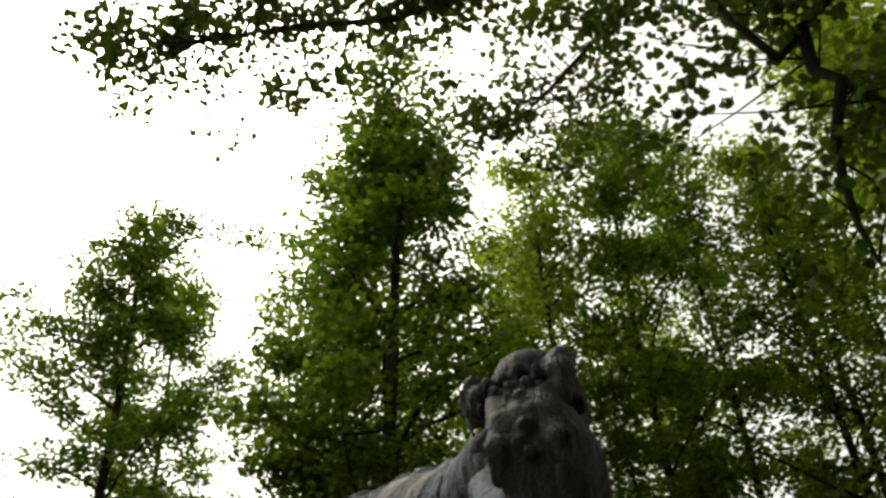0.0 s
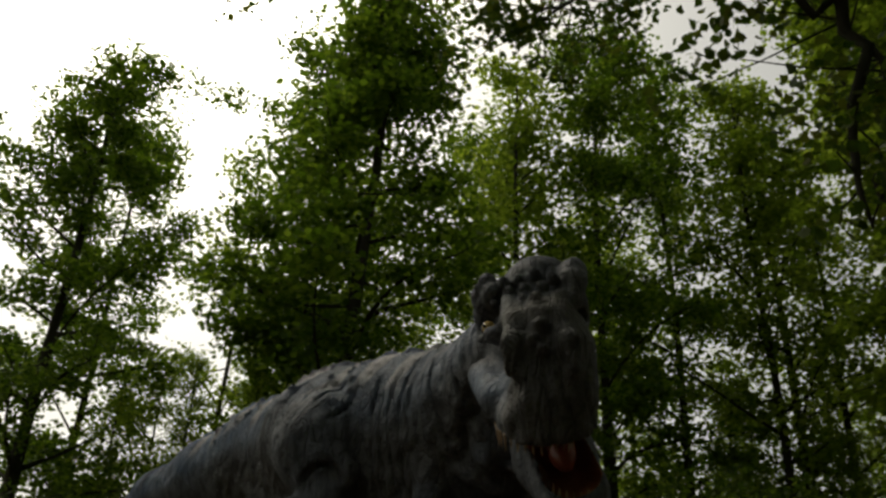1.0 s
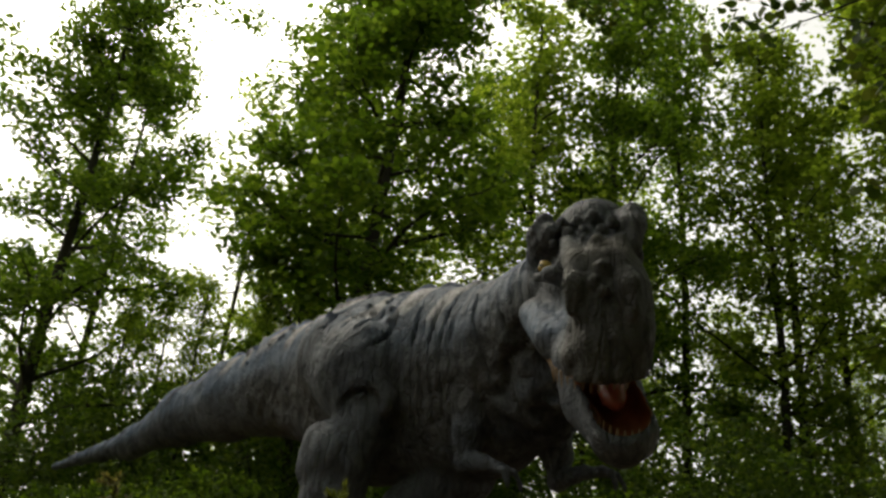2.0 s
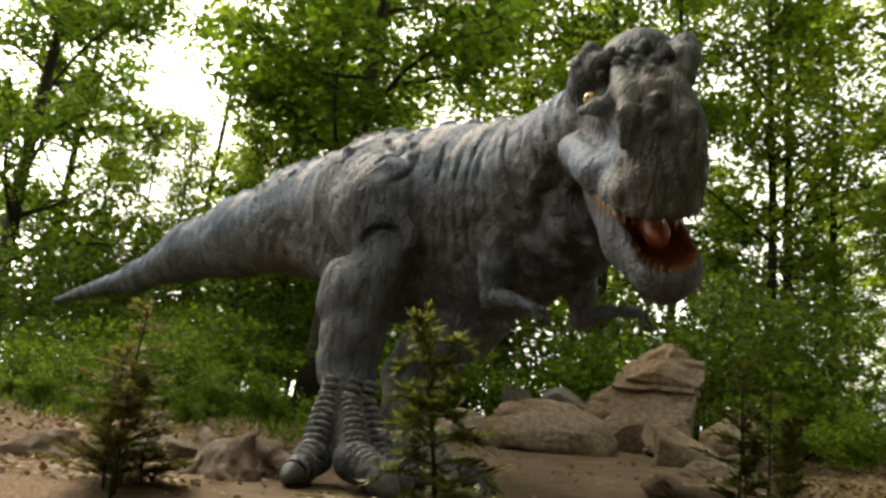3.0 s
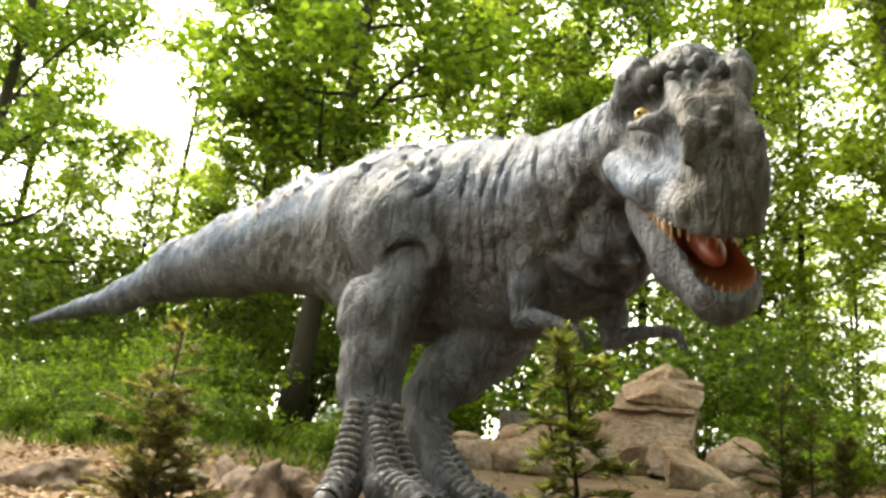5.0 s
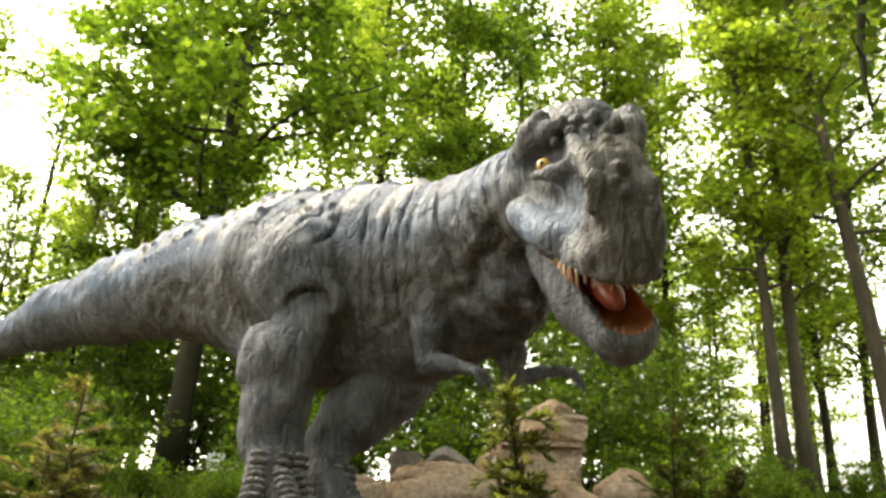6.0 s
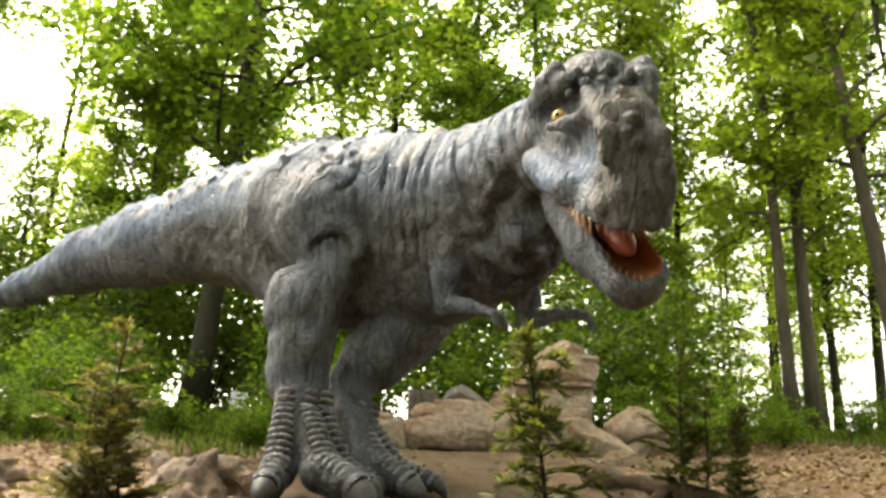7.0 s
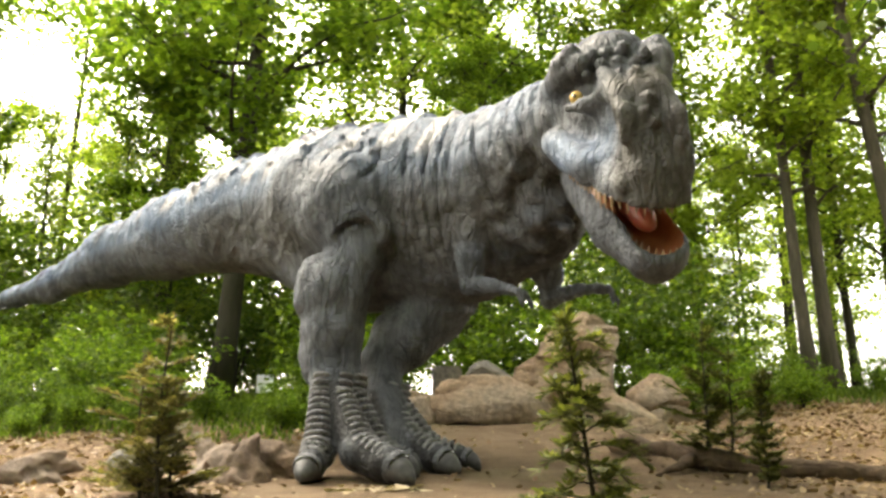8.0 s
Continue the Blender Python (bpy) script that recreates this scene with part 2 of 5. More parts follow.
def ground():
    def axis(lo, hi, fine_lo, fine_hi, step):
        a = list(np.arange(fine_lo, fine_hi + step / 2, step))
        d, v = step, fine_hi
        while v < hi:
            d *= 1.25
            v += d
            a.append(v)
        d, v = step, fine_lo
        while v > lo:
            d *= 1.25
            v -= d
            a.insert(0, v)
        return np.array(a)

    xs, ys = axis(-900, 900, -10, 14, 0.2), axis(-900, 900, -1, 24, 0.2)
    gx, gy = np.meshgrid(xs, ys, indexing="xy")
    gz = ground_height(gx, gy)
    far = np.hypot(gx, gy)
    gz = np.where(far > 90, gz * 0 - 2.0, gz)
    verts = np.stack([gx, gy, gz], -1).reshape(-1, 3)
    nx, ny = len(xs), len(ys)
    i = np.arange(nx * ny).reshape(ny, nx)
    faces = np.stack([i[:-1, :-1], i[:-1, 1:], i[1:, 1:], i[1:, :-1]], -1).reshape(-1, 4)
    ob = mesh_object("ground", verts.tolist(), faces.tolist(), MAT_GROUND, smooth=True)
    x, y = verts[:, 0], verts[:, 1]
    n = ripple(verts, 1.2, 3)
    litter = np.clip(smooth_step(2.6, 4.2, x - 0.25 * (y - 8) + 0.5 * n) + smooth_step(-1.6, -2.6, x + 0.5 * n), 0, 1) * smooth_step(24, 20, y)
    green = np.clip(smooth_step(9.5, 12.0, y + 0.6 * n) * smooth_step(0.5, -1.5, x) + smooth_step(15, 19, y) + 0.9 * smooth_step(0.45, 0.9, n) * smooth_step(7, 9, y), 0, 1)
    for name, v in (("litter", litter), ("green", green)):
        ob.data.attributes.new(name, "FLOAT", "POINT").data.foreach_set("value", v.astype(np.float32))
    return tagged(ob, "sloping forest floor of bare earth, moss and dry leaves", "ground", kind="structure")


ground()


# ---- the statue ----
class Field:
    """A sampled distance field, into which rounded forms are blended."""

    def __init__(self, lo, hi, h):
        self.lo, self.h = np.array(lo, float), h
        self.n = np.ceil((np.array(hi) - self.lo) / h).astype(int) + 1
        self.d = np.full(self.n, 1.0, np.float32)

    def box(self, lo, hi):
        a = np.clip(np.floor((np.array(lo) - self.lo) / self.h).astype(int), 0, self.n - 1)
        b = np.clip(np.ceil((np.array(hi) - self.lo) / self.h).astype(int) + 1, 1, self.n)
        s = tuple(slice(i, j) for i, j in zip(a, b))
        g = [self.lo[k] + self.h * np.arange(a[k], b[k], dtype=np.float32) for k in range(3)]
        return s, g[0][:, None, None], g[1][None, :, None], g[2][None, None, :]

    def limb(self, a, b, ra, rb, k=0.12, squash=None, cut=False, flat=1.0):
        """A round cone from a to b; squash: a level direction along which it is flat times as wide."""
        a, b = np.array(a, float), np.array(b, float)
        m = max(ra, rb) * max(1.0, flat) + k + 0.1
        s, x, y, z = self.box(np.minimum(a, b) - m, np.maximum(a, b) + m)
        ab = b - a
        t = np.clip(((x - a[0]) * ab[0] + (y - a[1]) * ab[1] + (z - a[2]) * ab[2]) / max(ab @ ab, 1e-9), 0, 1)
        dx, dy, dz = x - a[0] - t * ab[0], y - a[1] - t * ab[1], z - a[2] - t * ab[2]
        sq = dx * dx + dy * dy + dz * dz
        if squash is not None:
            w = dx * squash[0] + dy * squash[1] + dz * squash[2]
            sq = sq + w * w * (1 / flat**2 - 1)
        f = np.sqrt(sq) - (ra + t * (rb - ra))
        d = self.d[s]
        if cut:
            f = -f
            q = np.clip(k - np.abs(d - f), 0, None) / max(k, 1e-6)
            self.d[s] = np.maximum(d, f) + q * q * k / 4
        else:
            q = np.clip(k - np.abs(d - f), 0, None) / max(k, 1e-6)
            self.d[s] = np.minimum(d, f) - q * q * k / 4

    def chain(self, rows, k=0.12, squash=None, flat=1.0):
        for p, q in zip(rows, rows[1:]):
            self.limb(p[:3], q[:3], p[3], q[3], k, squash, False, flat)

    def chain_cut(self, rows, k=0.05):
        for p, q in zip(rows, rows[1:]):
            self.limb(p[:3], q[:3], p[3], q[3], k, None, True)

    def join(self, other, k):
        q = np.clip(k - np.abs(self.d - other.d), 0, None) / k
        self.d = np.minimum(self.d, other.d) - q * q * k / 4

    def plane_cut(self, point, normal):
        """Keeps what lies on the far side of a plane from its normal."""
        s, x, y, z = self.box(self.lo, self.lo + self.n * self.h)
        n = np.array(normal, float) / np.linalg.norm(normal)
        self.d = np.maximum(self.d, ((x - point[0]) * n[0] + (y - point[1]) * n[1] + (z - point[2]) * n[2]).astype(np.float32))

    def soft_plane(self, point, normal, k=0.06):
        """A plane cut whose edge is rounded over k metres."""
        s, x, y, z = self.box(self.lo, self.lo + self.n * self.h)
        n = np.array(normal, float) / np.linalg.norm(normal)
        f = ((x - point[0]) * n[0] + (y - point[1]) * n[1] + (z - point[2]) * n[2]).astype(np.float32)
        q = np.clip(k - np.abs(self.d - f), 0, None) / k
        self.d = np.maximum(self.d, f) + q * q * k / 4

    def surface(self):
        """Surface nets: one vertex in each cell that the surface crosses."""
        d = self.d
        inside = d < 0
        nx, ny, nz = d.shape
        corner = [(i, j, k) for i in (0, 1) for j in (0, 1) for k in (0, 1)]
        view = lambda arr, c: arr[c[0]:nx - 1 + c[0], c[1]:ny - 1 + c[1], c[2]:nz - 1 + c[2]]
        count = sum(view(inside, c).astype(np.int8) for c in corner)
        cells = np.argwhere((count > 0) & (count < 8))
        index = np.full((nx - 1, ny - 1, nz - 1), -1, np.int32)
        index[tuple(cells.T)] = np.arange(len(cells))
        total, hits = np.zeros((len(cells), 3)), np.zeros(len(cells))
        for a in corner:
            for ax in range(3):
                if a[ax] == 0:
                    b = list(a)
                    b[ax] = 1
                    da = d[tuple((cells + a).T)].astype(float)
                    db = d[tuple((cells + b).T)].astype(float)
                    hit = (da < 0) != (db < 0)
                    t = np.where(hit, da / np.where(hit, da - db, 1), 0)
                    p = np.array(a, float)[None, :] + np.zeros((len(cells), 3))
                    p[:, ax] += t
                    total[hit] += p[hit]
                    hits[hit] += 1
        verts = self.lo + self.h * (cells + total / hits[:, None])
        faces = []
        for ax in range(3):
            o1, o2 = (ax + 1) % 3, (ax + 2) % 3
            a = [slice(None)] * 3
            b = [slice(None)] * 3
            a[ax], b[ax] = slice(0, -1), slice(1, None)
            ia, ib = inside[tuple(a)], inside[tuple(b)]
            e = np.argwhere(ia != ib)
            e = e[(e[:, o1] > 0) & (e[:, o2] > 0) & (e[:, o1] < d.shape[o1] - 1) & (e[:, o2] < d.shape[o2] - 1)]
            flip = ia[tuple(e.T)]
            q = []
            for s1, s2 in ((1, 1), (0, 1), (0, 0), (1, 0)):
                c = e.copy()
                c[:, o1] -= s1
                c[:, o2] -= s2
                q.append(index[tuple(c.T)])
            q = np.stack(q, -1)
            q[~flip] = q[~flip][:, ::-1]
            faces.append(q)
        return verts, np.concatenate(faces)


LATERAL = (0.47, 0.88, 0.0)      # across the body
FACE = (0.96, 0.28, 0.0)         # across the head
SPINE = ((-6.95, 12.02, 2.13, 0.05), (-5.3, 11.4, 2.45, 0.20), (-4.4, 11.0, 2.76, 0.37), (-3.45, 10.5, 2.90, 0.50), (-2.4, 9.95, 3.03, 0.64),
         (-1.2, 9.2, 2.98, 0.80), (-0.3, 8.75, 2.88, 0.84), (0.45, 8.4, 2.82, 0.83), (0.85, 8.0, 2.95, 0.68), (1.1, 7.55, 3.06, 0.56), (1.27, 7.1, 3.14, 0.46))
ANKLE = (-1.10, 8.12, 1.05)
RIGHT_TOES = (((-1.10, 7.87, 0.75), (-1.08, 7.56, 0.27), (-1.11, 7.34, 0.14), 0.118), ((-0.95, 7.85, 0.75), (-0.72, 7.50, 0.27), (-0.46, 7.27, 0.15), 0.130),
              ((-0.84, 7.95, 0.75), (-0.62, 7.78, 0.31), (-0.40, 7.64, 0.17), 0.10))
LEFT_TOES = (((-0.64, 8.35, 0.7), (-0.52, 8.1, 0.33), (-0.36, 7.98, 0.20), 0.09), ((-0.56, 8.35, 0.7), (-0.30, 8.1, 0.32), (-0.06, 7.90, 0.19), 0.118),
             ((-0.46, 8.4, 0.7), (-0.16, 8.22, 0.31), (0.15, 8.12, 0.21), 0.088))
PALATE = ((1.40, 6.60, 2.42), (1.49, 6.14, 2.16), 0.215)
FLOOR = ((1.46, 6.80, 2.30), (1.645, 6.36, 1.90), 0.195)
GULLET = ((1.43, 6.74, 2.36), (1.52, 6.45, 2.16), 0.17)
FLANK_FOLD = ((-0.58, 7.99, 2.80, 0.03), (-0.55, 7.97, 2.66, 0.05), (-0.52, 7.98, 2.45, 0.06), (-0.56, 8.02, 2.18, 0.06))


def head_x(y):
    return 1.34 + 0.3 * (6.4 - y)


def jaw_x(y):
    return 1.36 + 0.45 * (7.05 - y)


def statue_surface():
    lo, hi, h = (-7.25, 5.3, -0.15), (2.35, 12.5, 4.15), 0.0225
    f = Field(lo, hi, h)
    # tail, hips, trunk and neck
    f.chain(SPINE[:8], 0.2, LATERAL, 0.82)
    f.chain([(0.45, 8.4, 2.85, 0.80)] + list(SPINE[8:]), 0.2)
    f.limb((0.5, 8.2, 2.3), (0.95, 7.85, 2.35), 0.45, 0.36, 0.25)
    f.limb((-0.9, 9.0, 2.3), (0.2, 8.5, 2.25), 0.6, 0.5, 0.3)
    f.limb((-1.9, 9.55, 2.55), (-1.3, 9.1, 2.2), 0.35, 0.3, 0.3)
    # throat folds
    f.chain([(0.72, 7.75, 2.75, 0.10), (0.9, 7.45, 2.55, 0.11), (1.1, 7.3, 2.45, 0.10)], 0.08)
    f.chain([(0.70, 7.68, 2.5, 0.09), (0.92, 7.42, 2.3, 0.11), (1.12, 7.4, 2.25, 0.10)], 0.08)
    f.chain([(0.8, 7.6, 2.9, 0.08), (0.98, 7.25, 2.75, 0.10)], 0.08)
    # right leg: thigh, knee with its hood of skin, shank, ankle, instep, toes
    f.chain([(-1.32, 8.76, 2.95, 0.54), (-1.02, 8.34, 2.66, 0.42), (-0.90, 8.27, 2.42, 0.33)], 0.20)
    f.limb((-0.98, 8.34, 2.88), (-0.83, 8.16, 2.56), 0.36, 0.235, 0.12)
    f.chain_cut(FLANK_FOLD, 0.10)
    f.limb((-0.82, 8.17, 2.32), (-0.81, 8.19, 2.10), 0.205, 0.22, 0.02)
    arc = [(-0.82 + 0.225 * math.sin(a), 7.98 + 0.05 * abs(a) / 1.7, 2.31 + 0.215 * math.cos(a), 0.07) for a in (-1.6, -1.3, -1.0, -0.6, -0.2, 0.2, 0.6, 1.0, 1.4, 1.7)]
    f.chain(arc, 0.07)
    inner = [(-0.82 + 0.175 * math.sin(a), 7.95, 2.27 + 0.165 * math.cos(a), 0.034) for a in (-1.7, -1.3, -0.9, -0.5, 0.0, 0.5, 0.9, 1.3, 1.7)]
    f.chain_cut(inner, 0.02)
    f.chain([(-0.86, 8.2, 2.16, 0.24), (-1.06, 8.17, 1.80, 0.33), (-1.08, 8.13, 1.40, 0.26), (*ANKLE, 0.215)], 0.09)
    f.limb((-1.18, 8.12, 1.92), (-1.20, 8.14, 1.72), 0.235, 0.24, 0.06)
    f.limb((-0.94, 8.2, 1.5), (-0.93, 8.1, 1.0), 0.19, 0.16, 0.1)
    f.limb((-1.20, 8.16, 1.16), (-1.19, 8.13, 1.04), 0.185, 0.16, 0.06)
    f.chain_cut([(-0.90, 7.84, 2.06, 0.03), (-0.88, 7.84, 1.80, 0.035), (-0.93, 7.86, 1.50, 0.03)], 0.06)
    for toes, top, r0 in ((RIGHT_TOES, ANKLE, 0.17), (LEFT_TOES, (-0.64, 8.62, 1.1), 0.15)):
        for a, b, c, r in toes:
            f.chain([(*top, r0), (*a, 0.115), (*b, r + 0.03), (*c, r)], 0.05)
            f.limb((c[0], c[1], c[2] + 0.03), (c[0], c[1], c[2] + 0.03), r + 0.012, r + 0.012, 0.03)
    # left leg
    f.chain([(-0.5, 9.2, 2.7, 0.62), (-0.02, 8.85, 1.88, 0.37), (-0.10, 8.8, 1.7, 0.34)], 0.13)
    f.chain([(-0.08, 8.8, 1.75, 0.34), (-0.40, 8.72, 1.4, 0.32), (-0.64, 8.62, 1.1, 0.21)], 0.08)
    f.chain([(-0.64, 8.62, 1.1, 0.20), (-0.54, 8.35, 0.7, 0.155), (-0.42, 8.1, 0.38, 0.16)], 0.07)
    for z in (1.86, 1.75, 1.64):
        f.chain([(0.02, 8.47, z, 0.04), (0.20, 8.56, z + 0.02, 0.045), (0.31, 8.74, z + 0.03, 0.035)], 0.03)
    # arms and fingers
    f.chain([(0.30, 8.0, 2.40, 0.30), (0.27, 7.80, 2.04, 0.14), (0.27, 7.80, 1.80, 0.10)], 0.08)
    f.chain([(0.27, 7.80, 1.77, 0.095), (0.48, 7.64, 1.74, 0.06), (0.62, 7.56, 1.69, 0.05)], 0.03)
    f.chain([(0.95, 8.25, 2.3, 0.26), (1.03, 8.2, 1.98, 0.13), (1.05, 8.2, 1.73, 0.095)], 0.1)
    f.chain([(1.05, 8.2, 1.72, 0.09), (1.29, 8.0, 1.77, 0.06), (1.46, 7.9, 1.77, 0.05)], 0.03)
    for x, y, z, dx, dy in ((0.62, 7.56, 1.69, 0.17, -0.02), (0.60, 7.53, 1.69, 0.10, -0.10), (1.46, 7.9, 1.77, 0.18, 0.0), (1.45, 7.86, 1.77, 0.12, -0.1)):
        f.chain([(x, y, z, 0.045), (x + dx * 0.7, y + dy, z - 0.03, 0.034), (x + dx, y + dy, z - 0.12, 0.025), (x + dx * 1.05, y + dy, z - 0.2, 0.012)], 0.02)
    # upper head
    u = Field(lo, hi, h)
    u.limb((1.22, 7.1, 3.14), (1.36, 6.64, 3.27), 0.46, 0.44, 0.1)
    u.chain([(1.34, 6.52, 3.0, 0.44), (1.44, 6.16, 2.70, 0.40), (1.47, 6.08, 2.40, 0.385)], 0.1)
    u.limb((1.48, 6.08, 2.40), (1.50, 6.12, 2.1), 0.375, 0.345, 0.08)
    # flat cheek and blunt front of the snout
    u.soft_plane((0.865, 6.9, 2.9), (-0.89, -0.44, 0.12), 0.16)
    u.chain_cut([(0.98, 6.62, 2.86, 0.05), (1.10, 6.36, 2.76, 0.06), (1.20, 6.14, 2.62, 0.05)], 0.12)
    u.soft_plane((1.50, 5.775, 2.5), (0.24, -0.95, 0.17), 0.08)
    # dome of the skull
    u.limb((1.34, 6.72, 3.42), (1.42, 6.48, 3.44), 0.27, 0.22, 0.08)
    # swollen rim of the upper lip
    u.chain([(1.02, 6.66, 2.60, 0.07), (1.17, 6.34, 2.41, 0.08), (1.27, 6.08, 2.24, 0.09), (1.33, 5.92, 2.17, 0.085)], 0.07)
    # brows: a knotted ridge above each eye, ending in a horn
    for side in (-1, 1):
        x = lambda v, y: head_x(y) + side * v
        u.limb((x(0.30, 6.7), 6.72, 2.78), (x(0.24, 6.3), 6.28, 2.42), 0.13, 0.13, 0.1)
        u.chain([(x(0.25, 6.75), 6.85, 3.32, 0.15), (x(0.29, 6.5), 6.50, 3.34, 0.125), (x(0.28, 6.3), 6.28, 3.28, 0.09)], 0.09)
        u.chain([(x(0.30, 6.5), 6.46, 3.39, 0.085), (x(0.305, 6.4), 6.34, 3.42, 0.075)], 0.05)
        u.chain([(x(0.33, 6.45), 6.36, 2.945, 0.035), (x(0.27, 6.25), 6.20, 2.92, 0.045), (x(0.16, 6.1), 6.06, 2.97, 0.05)], 0.12)
        # ridge from the inner brow down past the nostril
        u.chain([(x(0.20, 6.1), 6.10, 3.14, 0.05), (x(0.16, 6.0), 5.94, 2.90, 0.05), (x(0.20, 5.85), 5.79, 2.66, 0.055), (x(0.22, 5.8), 5.78, 2.46, 0.035)], 0.11)
        u.chain_cut([(x(0.44, 6.55), 6.50, 3.16, 0.06), (x(0.36, 6.32), 6.27, 3.07, 0.10), (x(0.28, 6.2), 6.13, 3.02, 0.06)], 0.025)
        # nostril and the groove below it
        u.chain_cut([(x(0.26, 5.85), 5.80, 2.66, 0.05), (x(0.28, 5.83), 5.80, 2.56, 0.045)], 0.02)
        u.chain_cut([(x(0.275, 5.83), 5.80, 2.52, 0.024), (x(0.27, 5.8), 5.80, 2.20, 0.018)], 0.03)
    u.chain([(1.70, 6.30, 3.44, 0.105), (1.71, 6.20, 3.30, 0.10), (1.70, 6.14, 3.10, 0.075)], 0.03)
    # knobs along the nose and between the brows
    for x, y, z, r in ((1.46, 5.99, 3.07, 0.07), (1.53, 6.00, 3.02, 0.075), (1.44, 5.93, 2.94, 0.06), (1.54, 5.90, 2.92, 0.065), (1.50, 5.84, 2.80, 0.075), (1.47, 5.79, 2.68, 0.06), (1.53, 5.77, 2.60, 0.05),
                       (1.18, 6.24, 3.34, 0.065), (1.30, 6.22, 3.36, 0.06), (1.42, 6.19, 3.38, 0.065), (1.24, 6.17, 3.24, 0.055), (1.36, 6.14, 3.24, 0.06), (1.49, 6.10, 3.22, 0.055), (1.57, 6.12, 3.30, 0.05), (1.06, 6.27, 3.30, 0.06), (0.98, 6.36, 3.36, 0.07), (1.12, 6.20, 3.16, 0.04), (1.36, 6.05, 3.12, 0.045), (1.60, 6.04, 3.10, 0.05)):
        u.limb((x, y, z), (x, y - 0.015, z + 0.01), r, r * 0.75, 0.012)
    u.plane_cut((1.4, 6.51, 2.42), (0.0, 0.55, -0.83))
    u.limb(*PALATE[:2], PALATE[2], PALATE[2], 0.02, cut=True)
    # lower jaw
    j = Field(lo, hi, h)
    j.chain([(1.34, 7.05, 2.56, 0.30), (1.49, 6.72, 2.12, 0.29), (1.645, 6.42, 1.80, 0.255)], 0.1, FACE, 1.0)
    j.plane_cut((1.45, 6.62, 2.44), (0.0, -0.885, 0.466))
    j.limb(*FLOOR[:2], FLOOR[2], FLOOR[2], 0.02, cut=True)
    f.join(u, 0.06)
    f.join(j, 0.04)
    f.limb(*GULLET[:2], GULLET[2], GULLET[2], 0.03, cut=True)
    return f.surface()


def spine_coords(p):
    """Length along the spine from the tail's tip, and height round it (1 on the ridge, -1 below)."""
    best = np.full(len(p), 1e9)
    s, up = np.zeros(len(p)), np.zeros(len(p))
    run = 0.0
    for a, b in zip(SPINE, SPINE[1:]):
        pa, pb = np.array(a[:3]), np.array(b[:3])
        ab = pb - pa
        t = np.clip((p - pa) @ ab / (ab @ ab), 0, 1)
        q = pa + t[:, None] * ab
        d = np.linalg.norm(p - q, axis=1)
        r = a[3] + t * (b[3] - a[3])
        near = d - r < best
        best = np.where(near, d - r, best)
        s = np.where(near, run + t * np.linalg.norm(ab), s)
        up = np.where(near, (p[:, 2] - q[:, 2]) / np.maximum(d, 1e-6), up)
        run += np.linalg.norm(ab)
    return s, up, best


def near_capsule(p, cap):
    a, b = np.array(cap[0]), np.array(cap[1])
    ab = b - a
    t = np.clip((p - a) @ ab / (ab @ ab), 0, 1)
    return np.linalg.norm(p - a - t[:, None] * ab, axis=1) - cap[2]


def cone(base, tip, radius, sides=7, curve=0.0):
    """A curved tooth or claw: verts and faces."""
    b, t = Vector(base), Vector(tip)
    ax = t - b
    chain = []
    for i in range(6):
        u = i / 5
        p = b + ax * u + Vector((0, 0, 1)) * curve * math.sin(math.pi * u)
        chain.append((*p, radius * (1 - u) ** 0.6 + 0.002))
    return tubes([chain], sides)


def blunt_claw(base, direction, length, radius, clear):
    """A thick blunt claw that ends on the ground, clear metres below its base."""
    d = Vector(direction).normalized()
    chain = []
    for i in range(10):
        u = i / 9
        p = Vector(base) + d * length * u + Vector((0, 0, 0.06 * math.sin(math.pi * u)))
        r = radius * max(1 - u ** 1.9, 0.0) ** 0.6 + 0.003
        p.z = max(p.z, base[2] - clear + r * 0.75)
        chain.append((*p, r))
    return tubes([chain], 16)


def scute(centre, axis, out, radius, width=0.028, thick=0.018, arc=1.15):
    """A curved plate laid across the front of a toe or instep."""
    c, ax, o = Vector(centre), Vector(axis).normalized(), Vector(out)
    o = (o - ax * o.dot(ax)).normalized()
    w = ax.cross(o)
    n = 8
    verts, faces = [], []
    for i in range(n + 1):
        a = -arc + 2 * arc * i / n
        d = o * math.cos(a) + w * math.sin(a)
        e = 1 - 0.75 * abs(a / arc) ** 3
        for k, (lift, along) in enumerate(((-0.02, -width), (thick * e, -width * 0.45), (thick * e * 0.8, width * 0.5), (-0.02, width))):
            verts.append(tuple(c + d * (radius + lift) + ax * along))
    for i in range(n):
        for k in range(3):
            a = i * 4 + k
            faces.append((a, a + 1, a + 5, a + 4))
    return verts, faces


def ball(centre, radius, rings=10, sides=14):
    verts, faces = [], []
    for i in range(rings + 1):
        th = math.pi * i / rings
        for k in range(sides):
            ph = 2 * math.pi * k / sides
            verts.append((centre[0] + radius * math.sin(th) * math.cos(ph), centre[1] + radius * math.sin(th) * math.sin(ph), centre[2] + radius * math.cos(th)))
    for i in range(rings):
        for k in range(sides):
            a, b = i * sides + k, i * sides + (k + 1) % sides
            faces.append((a, b, b + sides, a + sides))
    return verts, faces


